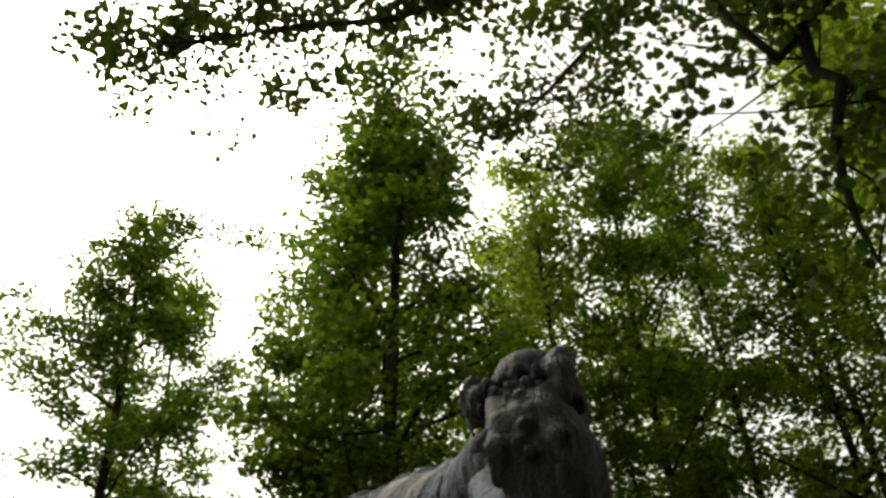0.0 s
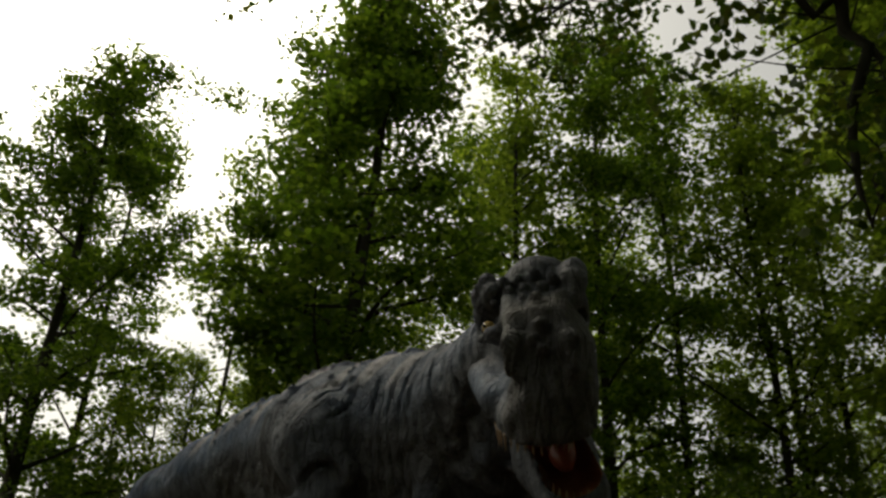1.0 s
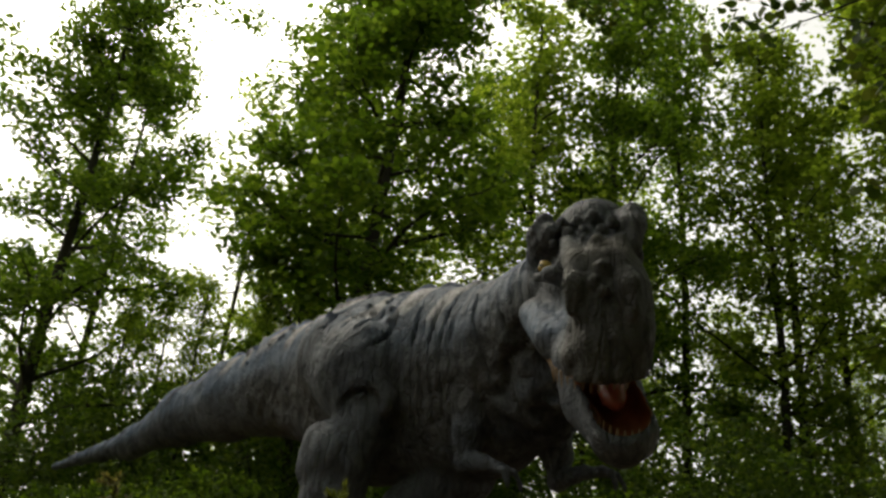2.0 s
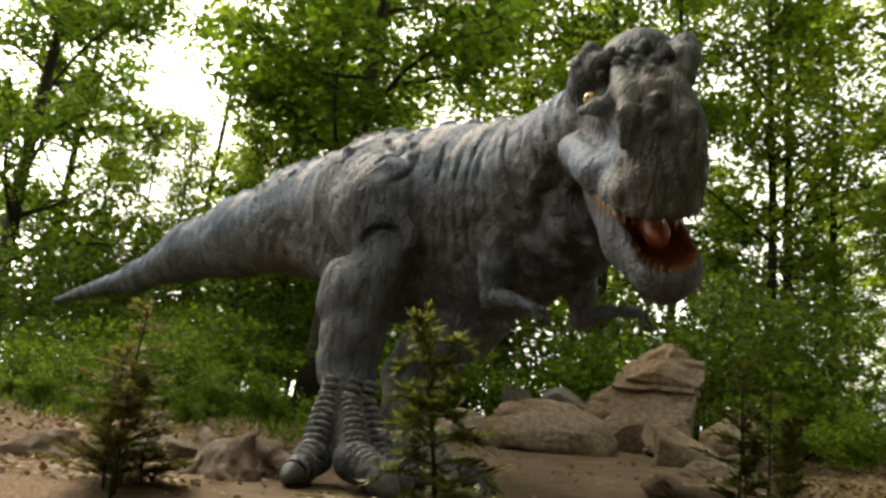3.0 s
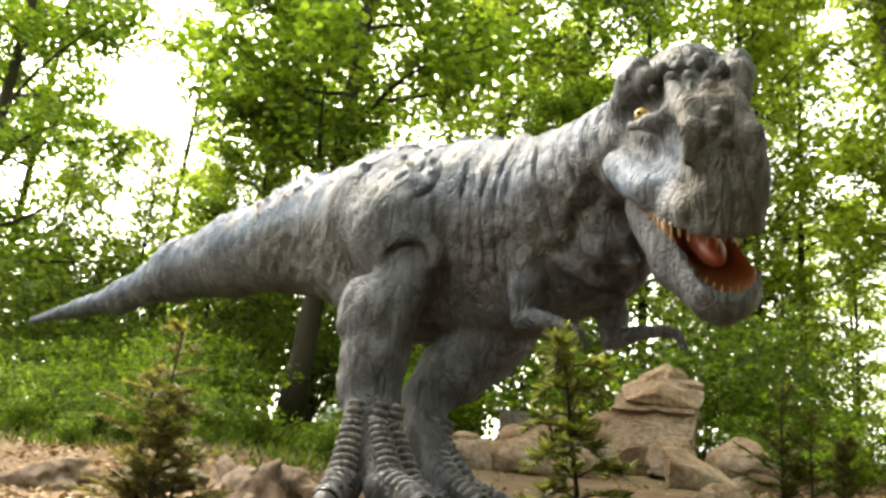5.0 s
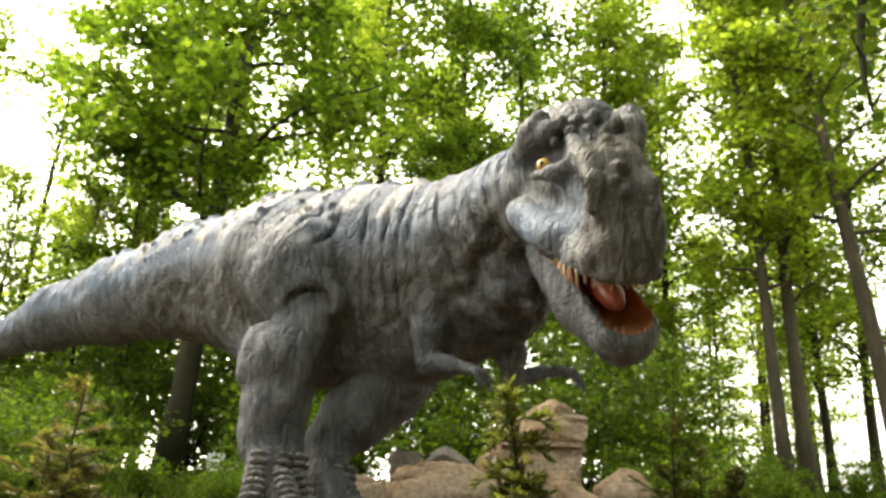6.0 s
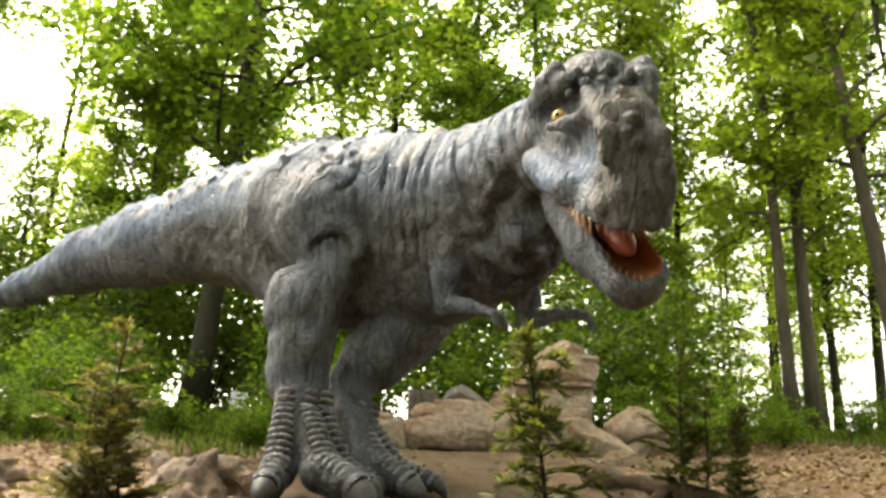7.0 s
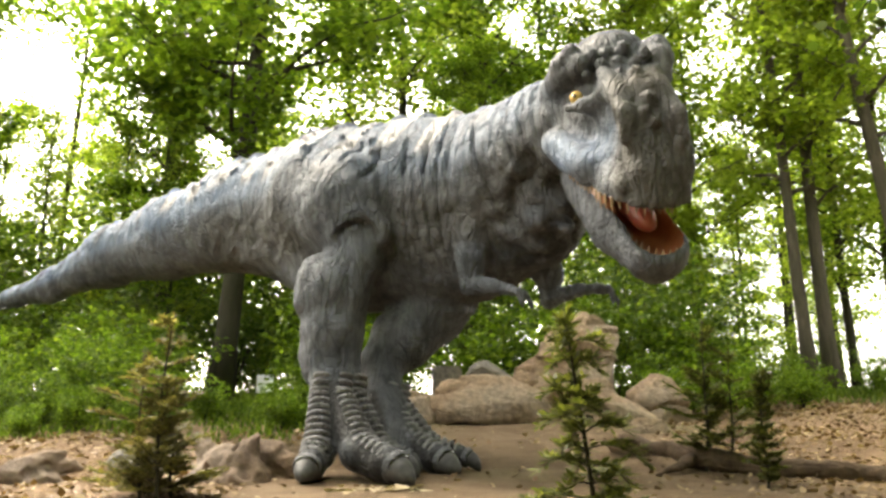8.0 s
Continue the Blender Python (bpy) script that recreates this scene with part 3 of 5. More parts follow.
def dinosaur_statue():
    """The statue as one mesh: hide, mouth, tongue, teeth, claws and eyes."""
    p, faces = statue_surface()
    me = bpy.data.meshes.new("hide")
    me.from_pydata(p.tolist(), [], faces.tolist())
    nrm = np.zeros(len(p) * 3, np.float32)
    me.vertices.foreach_get("normal", nrm)
    bpy.data.meshes.remove(me)
    nrm = nrm.reshape(-1, 3)
    s, up, off = spine_coords(p)
    body = smooth_step(0.22, 0.05, off)
    n1, n2, n3 = ripple(p, 2.2, 11), ripple(p, 7.0, 12), ripple(p, 19.0, 13)
    head = smooth_step(7.15, 6.8, p[:, 1]) * smooth_step(1.5, 1.7, p[:, 2])
    mouth = np.minimum(near_capsule(p, PALATE), near_capsule(p, FLOOR)) < 0.014
    mouth |= near_capsule(p, GULLET) < 0.014
    # folds across the neck and trunk: long narrow creases, closer together towards the head
    def creases(phase, width):
        return smooth_step(width, 0.0, np.abs(np.sin(phase)))

    along = ripple(np.stack([s * 1.2, up * 2.4, p[:, 2] * 1.6], -1), 2.0, 15)
    neck = smooth_step(7.6, 9.0, s) * body * (1 - head)
    trunk = smooth_step(5.4, 6.4, s) * body * (1 - head)
    bent = 1.5 * n1 + 0.35 * n2 + 0.7 * up
    disp = neck * (0.014 - 0.044 * creases(s * 22 + bent, 0.55) * smooth_step(-0.6, 0.3, along + 0.3))
    flank = trunk * smooth_step(6.2, 7.0, s) * (1 - 0.7 * neck) * smooth_step(0.98, 0.8, up)
    disp += flank * (0.016 - 0.060 * creases(s * 13 + 0.8 * bent, 0.45) * smooth_step(-0.5, 0.2, along) - 0.030 * creases(s * 25 + 1.1 * bent + 1.0, 0.55) * smooth_step(-0.4, 0.2, ripple(p, 2.8, 16)))
    disp += 0.007 * n2 * (1 - head) + 0.010 * n3 * (1 - 0.6 * head)
    legs = (1 - body) * smooth_step(0.9, 1.2, p[:, 2]) * (1 - head)
    upright = np.stack([p[:, 0], p[:, 1], p[:, 2] * 0.35], -1)
    disp += legs * (0.006 * (1 - 2.4 * np.abs(ripple(upright, 18.0, 64))) + 0.006 * n2)
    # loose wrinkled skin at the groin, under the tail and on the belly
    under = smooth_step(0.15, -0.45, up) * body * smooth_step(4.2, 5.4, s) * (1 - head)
    disp += under * (0.016 * (1 - 2.4 * np.abs(ripple(p, 12.0, 66))) + 0.012 * n2)
    # fine rings round the tail
    tail = smooth_step(5.2, 3.6, s) * body
    disp += tail * 0.005 * np.sin(s * 34 + 1.4 * n1 + 0.8 * n2)
    # knobs along the ridge and over the hips
    ridge = smooth_step(0.90, 0.985, up) * body * (1 - head) * smooth_step(1.5, 4.0, s)
    disp += ridge * 0.060 * np.clip(np.sin(s * 19 + 0.8 * n1), 0, 1) ** 2
    hips = smooth_step(4.2, 5.0, s) * smooth_step(8.0, 7.0, s) * body * smooth_step(0.05, 0.4, up)
    pick = np.random.RandomState(21)
    spots = np.zeros(len(p))
    for k in pick.choice(np.flatnonzero((hips > 0.6) & (nrm[:, 1] < 0.3)), 44, replace=False):
        spots = np.maximum(spots, smooth_step(1.0, 0.35, np.linalg.norm(p - p[k], axis=1) / pick.uniform(0.035, 0.065)))
    disp += 0.030 * spots
    # rough throat and groin
    wattle = smooth_step(0.75, 0.4, np.linalg.norm(p - np.array((0.80, 7.6, 2.5)), axis=1)) * (1 - head)
    disp += (0.12 * np.abs(ripple(p, 8.0, 51)) - 0.05 + 0.02 * n2) * wattle
    disp += 0.03 * n2 * smooth_step(0.9, 0.3, np.linalg.norm(p - np.array((-1.7, 9.0, 2.2)), axis=1))
    # warts on the head, upright creases down the front of the snout
    front = smooth_step(6.12, 5.90, p[:, 1] - 0.3 * (p[:, 0] - 1.45)) * head * (~mouth)
    disp += head * (0.008 * ripple(p, 13.0, 31) + 0.006 * ripple(p, 27.0, 32) + 0.014 * smooth_step(0.35, 0.8, ripple(p, 14.0, 33)) * smooth_step(2.9, 3.05, p[:, 2])) * (~mouth)
    disp += front * smooth_step(2.75, 2.5, p[:, 2]) * (0.004 - 0.018 * creases(p[:, 0] * 24 + 1.3 * n2, 0.5))
    feet = smooth_step(1.1, 0.9, p[:, 2])
    disp *= 1 - 0.7 * feet
    disp *= 1 - 0.6 * smooth_step(0.5, 0.32, np.linalg.norm(p - np.array((-0.82, 7.95, 2.38)), axis=1))
    p = p + nrm * disp[:, None]
    # painted marks; darker tones in creases, low on the snout, under belly, round eyes
    band = np.sin(s * 13.5 + 1.1 * n1 + 2.4 * (1 - up))
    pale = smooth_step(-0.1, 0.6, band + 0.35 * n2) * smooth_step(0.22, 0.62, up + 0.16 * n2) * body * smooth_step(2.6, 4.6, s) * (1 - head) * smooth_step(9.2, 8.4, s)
    stripes = smooth_step(0.45, 0.9, np.sin(s * 15.0 + 1.6 * n1 + 1.8 * (1 - up)) + 0.3 * n2) * body * smooth_step(-0.1, 0.5, up + 0.2 * n1)
    dark = stripes * (0.6 * smooth_step(5.6, 3.5, s) + 0.25 * smooth_step(5.0, 6.5, s)) * (1 - head) * (1 - pale)
    dark = np.maximum(dark, 0.5 * spots)
    blue = np.clip(body * smooth_step(6.8, 3.6, s) * smooth_step(-0.5, 0.2, up) * 0.95 + 0.5 * body * smooth_step(-0.2, 0.3, up), 0, 1)
    blue = np.maximum(blue, 0.8 * head * smooth_step(0.30, 0.1, np.abs(p[:, 2] - 2.58 - 0.1 * n2)) * (1 - front) * smooth_step(6.9, 6.5, p[:, 1]))
    # brown tints; the under term darkens the belly, shade put into its colour
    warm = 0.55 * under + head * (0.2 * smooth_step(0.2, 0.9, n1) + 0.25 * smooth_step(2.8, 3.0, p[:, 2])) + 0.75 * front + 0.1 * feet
    # darker wherever the displacement sinks below the surface
    crease_dark = 0.6 * smooth_step(-0.006, -0.024, disp) * (1 - head * 0.2)
    dark = np.maximum(dark, crease_dark)
    # shade of the recessed eye sockets, put into the hide colour
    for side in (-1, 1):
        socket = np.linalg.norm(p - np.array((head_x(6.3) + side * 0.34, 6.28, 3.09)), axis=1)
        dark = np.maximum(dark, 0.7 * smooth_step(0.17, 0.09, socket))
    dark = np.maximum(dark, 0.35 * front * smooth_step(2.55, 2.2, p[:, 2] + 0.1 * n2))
    pale = np.maximum(pale, 0.28 * head * smooth_step(0.35, 0.85, ripple(p, 8.0, 41)) * smooth_step(2.8, 3.1, p[:, 2]))
    verts, polys = p.tolist(), faces.tolist()
    index = np.where(mouth[faces].all(1), 1, 0).tolist()
    extra = []

    def add(shape, k, mark=0.0):
        v, fc = shape
        base = len(verts)
        verts.extend(tuple(q) for q in v)
        polys.extend([tuple(base + i for i in q) for q in fc])
        index.extend([k] * len(fc))
        extra.extend([mark] * len(v))

    # tongue
    v, fc = tubes([[(1.46, 6.86, 2.32, 0.05), (1.50, 6.70, 2.27, 0.10), (1.55, 6.55, 2.16, 0.105), (1.58, 6.44, 2.05, 0.095), (1.60, 6.38, 1.98, 0.06), (1.60, 6.36, 1.955, 0.015)]], 14)
    add((v, fc), 2)
    # teeth round both jaws
    r = random.Random(5)
    for i in range(31):
        a = -1 + 2 * i / 30
        if abs(a) < 0.5:
            th = a / 0.5 * math.pi / 2
            y, w = 6.12 - 0.255 * math.cos(th), 0.262 * math.sin(th)
        else:
            y, w = 6.12 + (abs(a) - 0.5) / 0.5 * 0.48, math.copysign(0.262 - 0.02 * (abs(a) - 0.5), a)
        z = 2.42 + 0.66 * (y - 6.51)
        ln = r.uniform(0.05, 0.10)
        add(cone((head_x(y) + w, y, z + 0.03), (head_x(y) + w * 0.97, y + 0.015, z - ln * (1 if abs(a) < 0.6 else 0.55)), 0.011), 3)
    for i in range(31):
        a = -1 + 2 * i / 30
        if abs(a) < 0.42:
            th = a / 0.42 * math.pi / 2
            y, w = 6.41 - 0.145 * math.cos(th), 0.20 * math.sin(th)
        else:
            y, w = 6.41 + (abs(a) - 0.42) / 0.58 * 0.22, math.copysign(0.20 + 0.06 * (abs(a) - 0.42), a)
        z = min(2.44 + 1.9 * (y - 6.62), 1.90 + 1.067 * (y - 6.42))
        ln = r.uniform(0.035, 0.075)
        add(cone((jaw_x(y) + w, y + 0.01, z - 0.03), (jaw_x(y) + w * 0.96, y - ln * 0.25, z + ln * 0.85), 0.010), 3)
    # eyes
    for side in (-1, 1):
        c = (head_x(6.28) + side * 0.318, 6.305, 3.012)
        add(ball(c, 0.055), 5)
        add(ball((c[0] + side * 0.026, c[1] - 0.046, c[2] - 0.002), 0.016), 6)
    # claws and plates of the feet
    for toes in (RIGHT_TOES, LEFT_TOES):
        for a, b, c, rad in toes:
            d = Vector(c) - Vector(b)
            d.z = 0
            d.normalize()
            low = float(ground_height(c[0], c[1]))
            root = Vector(c) + d * rad * 0.35
            root.z -= 0.01
            add(blunt_claw(root, d * 0.8 + Vector((0, 0, -0.52)), rad * 2.35, rad * 0.93, root.z - low), 4)
            add(scute(Vector(c) + d * rad * 0.62, d * 0.85 + Vector((0, 0, -0.45)), Vector((0, 0, 1)), rad * 0.93, 0.045, 0.03, 1.7), 0, 0.12)
            add(scute(Vector(c) + d * rad * 0.92, d * 0.85 + Vector((0, 0, -0.45)), Vector((0, 0, 1)), rad * 0.88, 0.018, 0.014, 1.6), 6, 0.0)
            line = [Vector(a) + Vector((0, 0.07, 0.17)), Vector(a), Vector(b), Vector(c)]
            rr = [0.118, 0.118, rad + 0.032, rad + 0.012]
            lengths = [(q - w).length for w, q in zip(line, line[1:])]
            step, dist = 0.072, 0.0
            total = sum(lengths) - 0.02
            while dist < total:
                t, k = dist, 0
                while k < 2 and t > lengths[k]:
                    t -= lengths[k]
                    k += 1
                u = min(t / lengths[k], 1)
                q = line[k].lerp(line[k + 1], u)
                rad_here = rr[k] + (rr[k + 1] - rr[k]) * u
                add(scute(q, line[k + 1] - line[k], Vector((d.x * 0.8, d.y * 0.8, 0.55)), rad_here + 0.002, 0.019, 0.034, 0.9 if dist > 0.1 else 0.65), 0, 0.46)
                dist += step
    ob = mesh_object("dinosaur_statue", verts, polys, [MAT_HIDE, MAT_MOUTH, MAT_TONGUE, MAT_TOOTH, MAT_CLAW, MAT_EYE, MAT_PUPIL], smooth=True, indices=index)
    # dark joints between the plates on insteps and toes
    joint = np.zeros(len(p))
    for toes in (RIGHT_TOES, LEFT_TOES):
        for a, b, c, rad in toes:
            front = (p[:, 1] < (np.array(b)[1] + 0.5)) & ((nrm[:, 1] < -0.45) | (nrm[:, 2] > 0.6))
            d1 = near_capsule(p, (a, b, 0.13))
            d2 = near_capsule(p, (b, c, rad))
            joint = np.maximum(joint, front * smooth_step(0.05, 0.015, np.minimum(d1, d2)) * 0.95)
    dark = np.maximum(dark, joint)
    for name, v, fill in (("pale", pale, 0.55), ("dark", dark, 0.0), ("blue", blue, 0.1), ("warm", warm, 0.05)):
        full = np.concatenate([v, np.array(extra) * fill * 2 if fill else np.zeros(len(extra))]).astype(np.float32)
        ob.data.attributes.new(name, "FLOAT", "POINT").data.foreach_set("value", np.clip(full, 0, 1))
    return tagged(ob, "life-size grey striped dinosaur statue with its toothed mouth wide open", "statue")


dinosaur_statue()


# ---- trees ----
LEAF_SHAPE = ((0.0, 0.0), (0.30, 0.12), (0.46, 0.42), (0.26, 0.62), (0.0, 1.0), (-0.24, 0.64), (-0.45, 0.40), (-0.28, 0.10))
LEAF_PLAIN = ((0.0, 0.0), (0.40, 0.30), (0.28, 0.68), (-0.05, 1.0), (-0.42, 0.42))


def leaf_cloud(name, centres, normals, sizes, material, parent=None, seed=0, shape=LEAF_PLAIN, bend=0.18):
    """Many small leaves, one island each."""
    r = np.random.RandomState(seed)
    n = len(centres)
    centres = np.asarray(centres, float)
    nv = np.asarray(normals, float)
    nv = nv / np.linalg.norm(nv, axis=1, keepdims=True)
    t = r.normal(size=(n, 3))
    t -= nv * (t * nv).sum(1, keepdims=True)
    t /= np.linalg.norm(t, axis=1, keepdims=True)
    b = np.cross(nv, t)
    sh = np.array(shape)
    k = len(sh)
    size = np.asarray(sizes, float)[:, None, None]
    u, v = sh[:, 0][None, :, None], sh[:, 1][None, :, None]
    lift = -bend * (np.abs(u) + 0.5 * (v - 0.4) ** 2)
    p = centres[:, None, :] + size * (b[:, None, :] * u + t[:, None, :] * v + nv[:, None, :] * lift)
    me = bpy.data.meshes.new(name)
    me.vertices.add(n * k)
    me.vertices.foreach_set("co", p.reshape(-1).astype(np.float32))
    me.loops.add(n * k)
    me.loops.foreach_set("vertex_index", np.arange(n * k, dtype=np.int32))
    me.polygons.add(n)
    me.polygons.foreach_set("loop_start", np.arange(0, n * k, k, dtype=np.int32))
    me.materials.append(material)
    me.update(calc_edges=True)
    ob = new(name, me)
    if parent is not None:
        ob.parent = parent
    return ob


def clump_leaves(r, spots, per, radius, flat=0.55, size=(0.10, 0.17), tilt=0.55):
    """Leaves in loose flattened clumps about the spots."""
    c, nrm, sz = [], [], []
    for s in spots:
        m = max(3, int(per * r.uniform(0.5, 1.5)))
        d = r.normal(size=(m, 3))
        d /= np.linalg.norm(d, axis=1, keepdims=True)
        d *= (radius * r.uniform(0.6, 1.35)) * r.uniform(0.1, 1.0, (m, 1)) ** 0.5
        d[:, 2] *= flat
        c.append(s + d)
        q = r.normal(size=(m, 3)) * tilt
        q[:, 2] += 1.0
        nrm.append(q)
        sz.append(r.uniform(*size, m))
    return np.concatenate(c), np.concatenate(nrm), np.concatenate(sz)


def tree(seed, height, girth, lean=(0.0, 0.0), crown_from=0.3, spread=3.0, limbs=20, per=34, leaf=None, bark=None, label="", size=(0.115, 0.205), radius=0.8, twigs=3, low=1.0):
    r = np.random.RandomState(seed)
    root = new("tree")
    chains, spots = [], []
    trunk = []
    steps = 12
    wob = r.normal(size=2) * 0.14
    for i in range(steps + 1):
        t = i / steps
        x = lean[0] * t * height + wob[0] * math.sin(3.1 * t) + 0.06 * math.sin(9 * t + seed)
        y = lean[1] * t * height + wob[1] * math.sin(2.6 * t)
        flare = 1 + 0.45 * math.exp(-t * 30)
        trunk.append((x, y, t * height - 0.25 * (i == 0), girth * flare * (1 - 0.86 * t) + 0.012))
    chains.append(trunk)
    for i in range(limbs):
        t = crown_from + (0.98 - crown_from) * ((i + r.uniform(0, 0.9)) / limbs)
        k = min(int(t * steps), steps - 1)
        w = t * steps - k
        q = [trunk[k][n] + (trunk[k + 1][n] - trunk[k][n]) * w for n in range(4)]
        az = 2.4 * i + r.uniform(-0.5, 0.5)
        reach = spread * (1.15 - 0.8 * t ** 1.6) * r.uniform(0.55, 1.25)
        if t < 0.3:
            reach *= low
        rise = r.uniform(0.05, 0.75) * reach
        limb = []
        r0 = min(q[3] * r.uniform(0.28, 0.45), 0.07)
        for n in range(6):
            u = n / 5
            limb.append((q[0] + math.cos(az + 0.25 * u) * reach * u, q[1] + math.sin(az + 0.25 * u) * reach * u, q[2] + rise * u ** 0.8 + 0.1 * math.sin(5 * u + i), r0 * (1 - 0.85 * u) + 0.006))
        chains.append(limb)
        for k in range(twigs):
            u = r.uniform(0.3, 1.0)
            p = np.array(limb[int(round(u * 5))][:3])
            e = p + np.array([r.normal() * 0.55, r.normal() * 0.55, r.uniform(-0.25, 0.5)]) * (0.5 + 0.22 * spread)
            mid = (p + e) / 2 + r.normal(size=3) * 0.06
            chains.append([(*p, r0 * 0.3 + 0.004), (*mid, r0 * 0.2 + 0.004), (*e, 0.004)])
            spots.append(e)
            spots.append(mid + r.normal(size=3) * 0.25)
        spots.append(np.array(limb[-1][:3]))
        spots.append(np.array(limb[3][:3]) + r.normal(size=3) * 0.3)
    v, fc = tubes(chains, 7)
    mesh_object("trunk", v, fc, bark or MAT_BARK, root, True)
    c, nrm, sz = clump_leaves(r, spots, per * 1.7, radius, 0.5, size)
    leaf_cloud("crown", c, nrm, sz, leaf or MAT_LEAF, root, seed)
    return tagged(root, label or "tall broadleaf tree with a slim dark trunk and green crown", "tree", "woodland trees")


def at_ground(ob, x, y, sink=0.0, turn=0.0, grow=1.0):
    ob.matrix_basis = pose(x, y, float(ground_height(x, y)) - sink, 0, 0, turn) @ Matrix.Diagonal((grow, grow, grow, 1))
    return ob


at_ground(tree(1, 16.5, 0.23, (0.045, 0.0), 0.19, 2.8, 32, 58, label="tall broadleaf tree with dark trunk behind the statue"), -4.4, 16.6)
at_ground(tree(2, 17.5, 0.22, (0.0, 0.0), 0.15, 3.8, 32, 56, label="broad dark-trunked tree with wide green crown"), -13.9, 19.5)
at_ground(tree(3, 18, 0.17, (-0.05, 0.0), 0.24, 1.7, 26, 26, MAT_LEAF_LIGHT, MAT_BARK_PALE, label="pale straight-trunked tree, one of a close pair"), 9.1, 20.0)
at_ground(tree(4, 18, 0.15, (-0.05, 0.0), 0.24, 1.7, 26, 26, MAT_LEAF_LIGHT, MAT_BARK_PALE, label="pale straight-trunked tree, one of a close pair"), 8.5, 19.6)
LIGHT = tree(5, 17, 0.15, (0.0, 0.0), 0.18, 2.3, 26, 28, MAT_LEAF_LIGHT, label="slender tree with light green leaves")
at_ground(LIGHT, 5.5, 23.7)
SLIM = tree(6, 19, 0.16, (0.01, 0.0), 0.2, 3.0, 28, 42)
at_ground(SLIM, 1.1, 22.5)
LEANING = tree(7, 17, 0.20, (-0.13, 0.0), 0.32, 2.8, 24, 28, MAT_LEAF_LIGHT, MAT_BARK_PALE, label="pale-barked tree leaning over, with open crown")
at_ground(LEANING, 10.4, 18.5)
at_ground(copy_thing(LIGHT, pose(0, 0, 0)), 6.05, 24.2, 0, 70)
for x, y, turn, grow in ((7.4, 24.6, 110, 0.85), (11.3, 23.5, 200, 0.85), (-1.2, 22.0, 30, 1.02), (-5.9, 23.5, 140, 0.8), (0.9, 27.0, 250, 0.9)):
    at_ground(copy_thing(LIGHT, pose(0, 0, 0)), x, y, 0, turn, grow)
for x, y, turn, grow in ((-6.9, 20.6, 75, 0.95), (-2.9, 25.0, 40, 0.9), (3.3, 26.0, 160, 1.0), (12.8, 24.0, 210, 0.95), (15.5, 19.0, 260, 1.0), (-17.5, 26.0, 300, 1.05), (0.6, 19.6, 200, 0.45), (-7.6, 23.0, 10, 0.5)):
    at_ground(copy_thing(SLIM, pose(0, 0, 0)), x, y, 0, turn, grow)
for x, y, turn, grow in ((-6.2, 29.0, 80, 0.75), (1.6, 31.0, 130, 0.9), (-13.5, 31.0, 310, 0.7), (13.5, 29.0, 190, 0.8), (-9.0, 28.0, 20, 0.5), (9.5, 31.0, 50, 0.55), (5.0, 30.0, 50, 0.6), (7.2, 26.0, 30, 0.5), (8.9, 25.0, 75, 0.45), (10.6, 26.0, 130, 0.5), (-9.6, 24.0, 170, 0.45), (-5.2, 25.5, 220, 0.5), (12.2, 27.5, 290, 0.55), (4.6, 27.5, 330, 0.5), (-14.5, 24.0, 20, 0.5), (10.6, 30.2, 240, 0.6), (6.9, 22.6, 200, 0.3), (-8.2, 21.0, 40, 0.42), (-10.5, 21.6, 110, 0.45), (-12.4, 23.0, 190, 0.48), (-6.6, 20.4, 250, 0.38), (-2.6, 20.6, 300, 0.4)):
    at_ground(copy_thing(LIGHT, pose(0, 0, 0)), x, y, 0, turn, grow)
SPARSE = tree(8, 17, 0.11, (0.01, 0.0), 0.2, 2.3, 24, 16, MAT_LEAF_LIGHT, label="thin tree with sparse light leaves", radius=0.6)
at_ground(SPARSE, -11.6, 25.0)
at_ground(copy_thing(SPARSE, pose(0, 0, 0)), 11.2, 27.0, 0, 80)
at_ground(copy_thing(SPARSE, pose(0, 0, 0)), -8.4, 27.5, 0, 200)
# unseen wood added on the other sides of the path to cut side light
for k, (x, y) in enumerate(((-13, -9), (-3.5, -11), (4, -6.5), (9, -1), (9.5, 3), (12, 7), (-17, -3), (-19, 5), (-16, 11), (15, 12))):
    at_ground(copy_thing(SLIM, pose(0, 0, 0)), x, y, 0, 47 * k, 0.9 + 0.03 * (k % 6))


# broad crowns added out of view, to block sky light from behind the camera
BROAD = tree(9, 17, 0.26, (0.0, 0.0), 0.26, 4.6, 34, 60, label="unseen broad tree with a wide dense green crown, added to block sky light")
at_ground(BROAD, 2.2, -3.4)
for k, (x, y, g) in enumerate(((6.2, -1.6, 0.95), (9.5, -3.0, 1.0), (-1.0, -9.0, 1.1), (3.5, -9.0, 1.1), (8.0, -8.0, 1.1), (11.0, 4.5, 1.0))):
    at_ground(copy_thing(BROAD, pose(0, 0, 0)), x, y, 0, 83 * k, g)


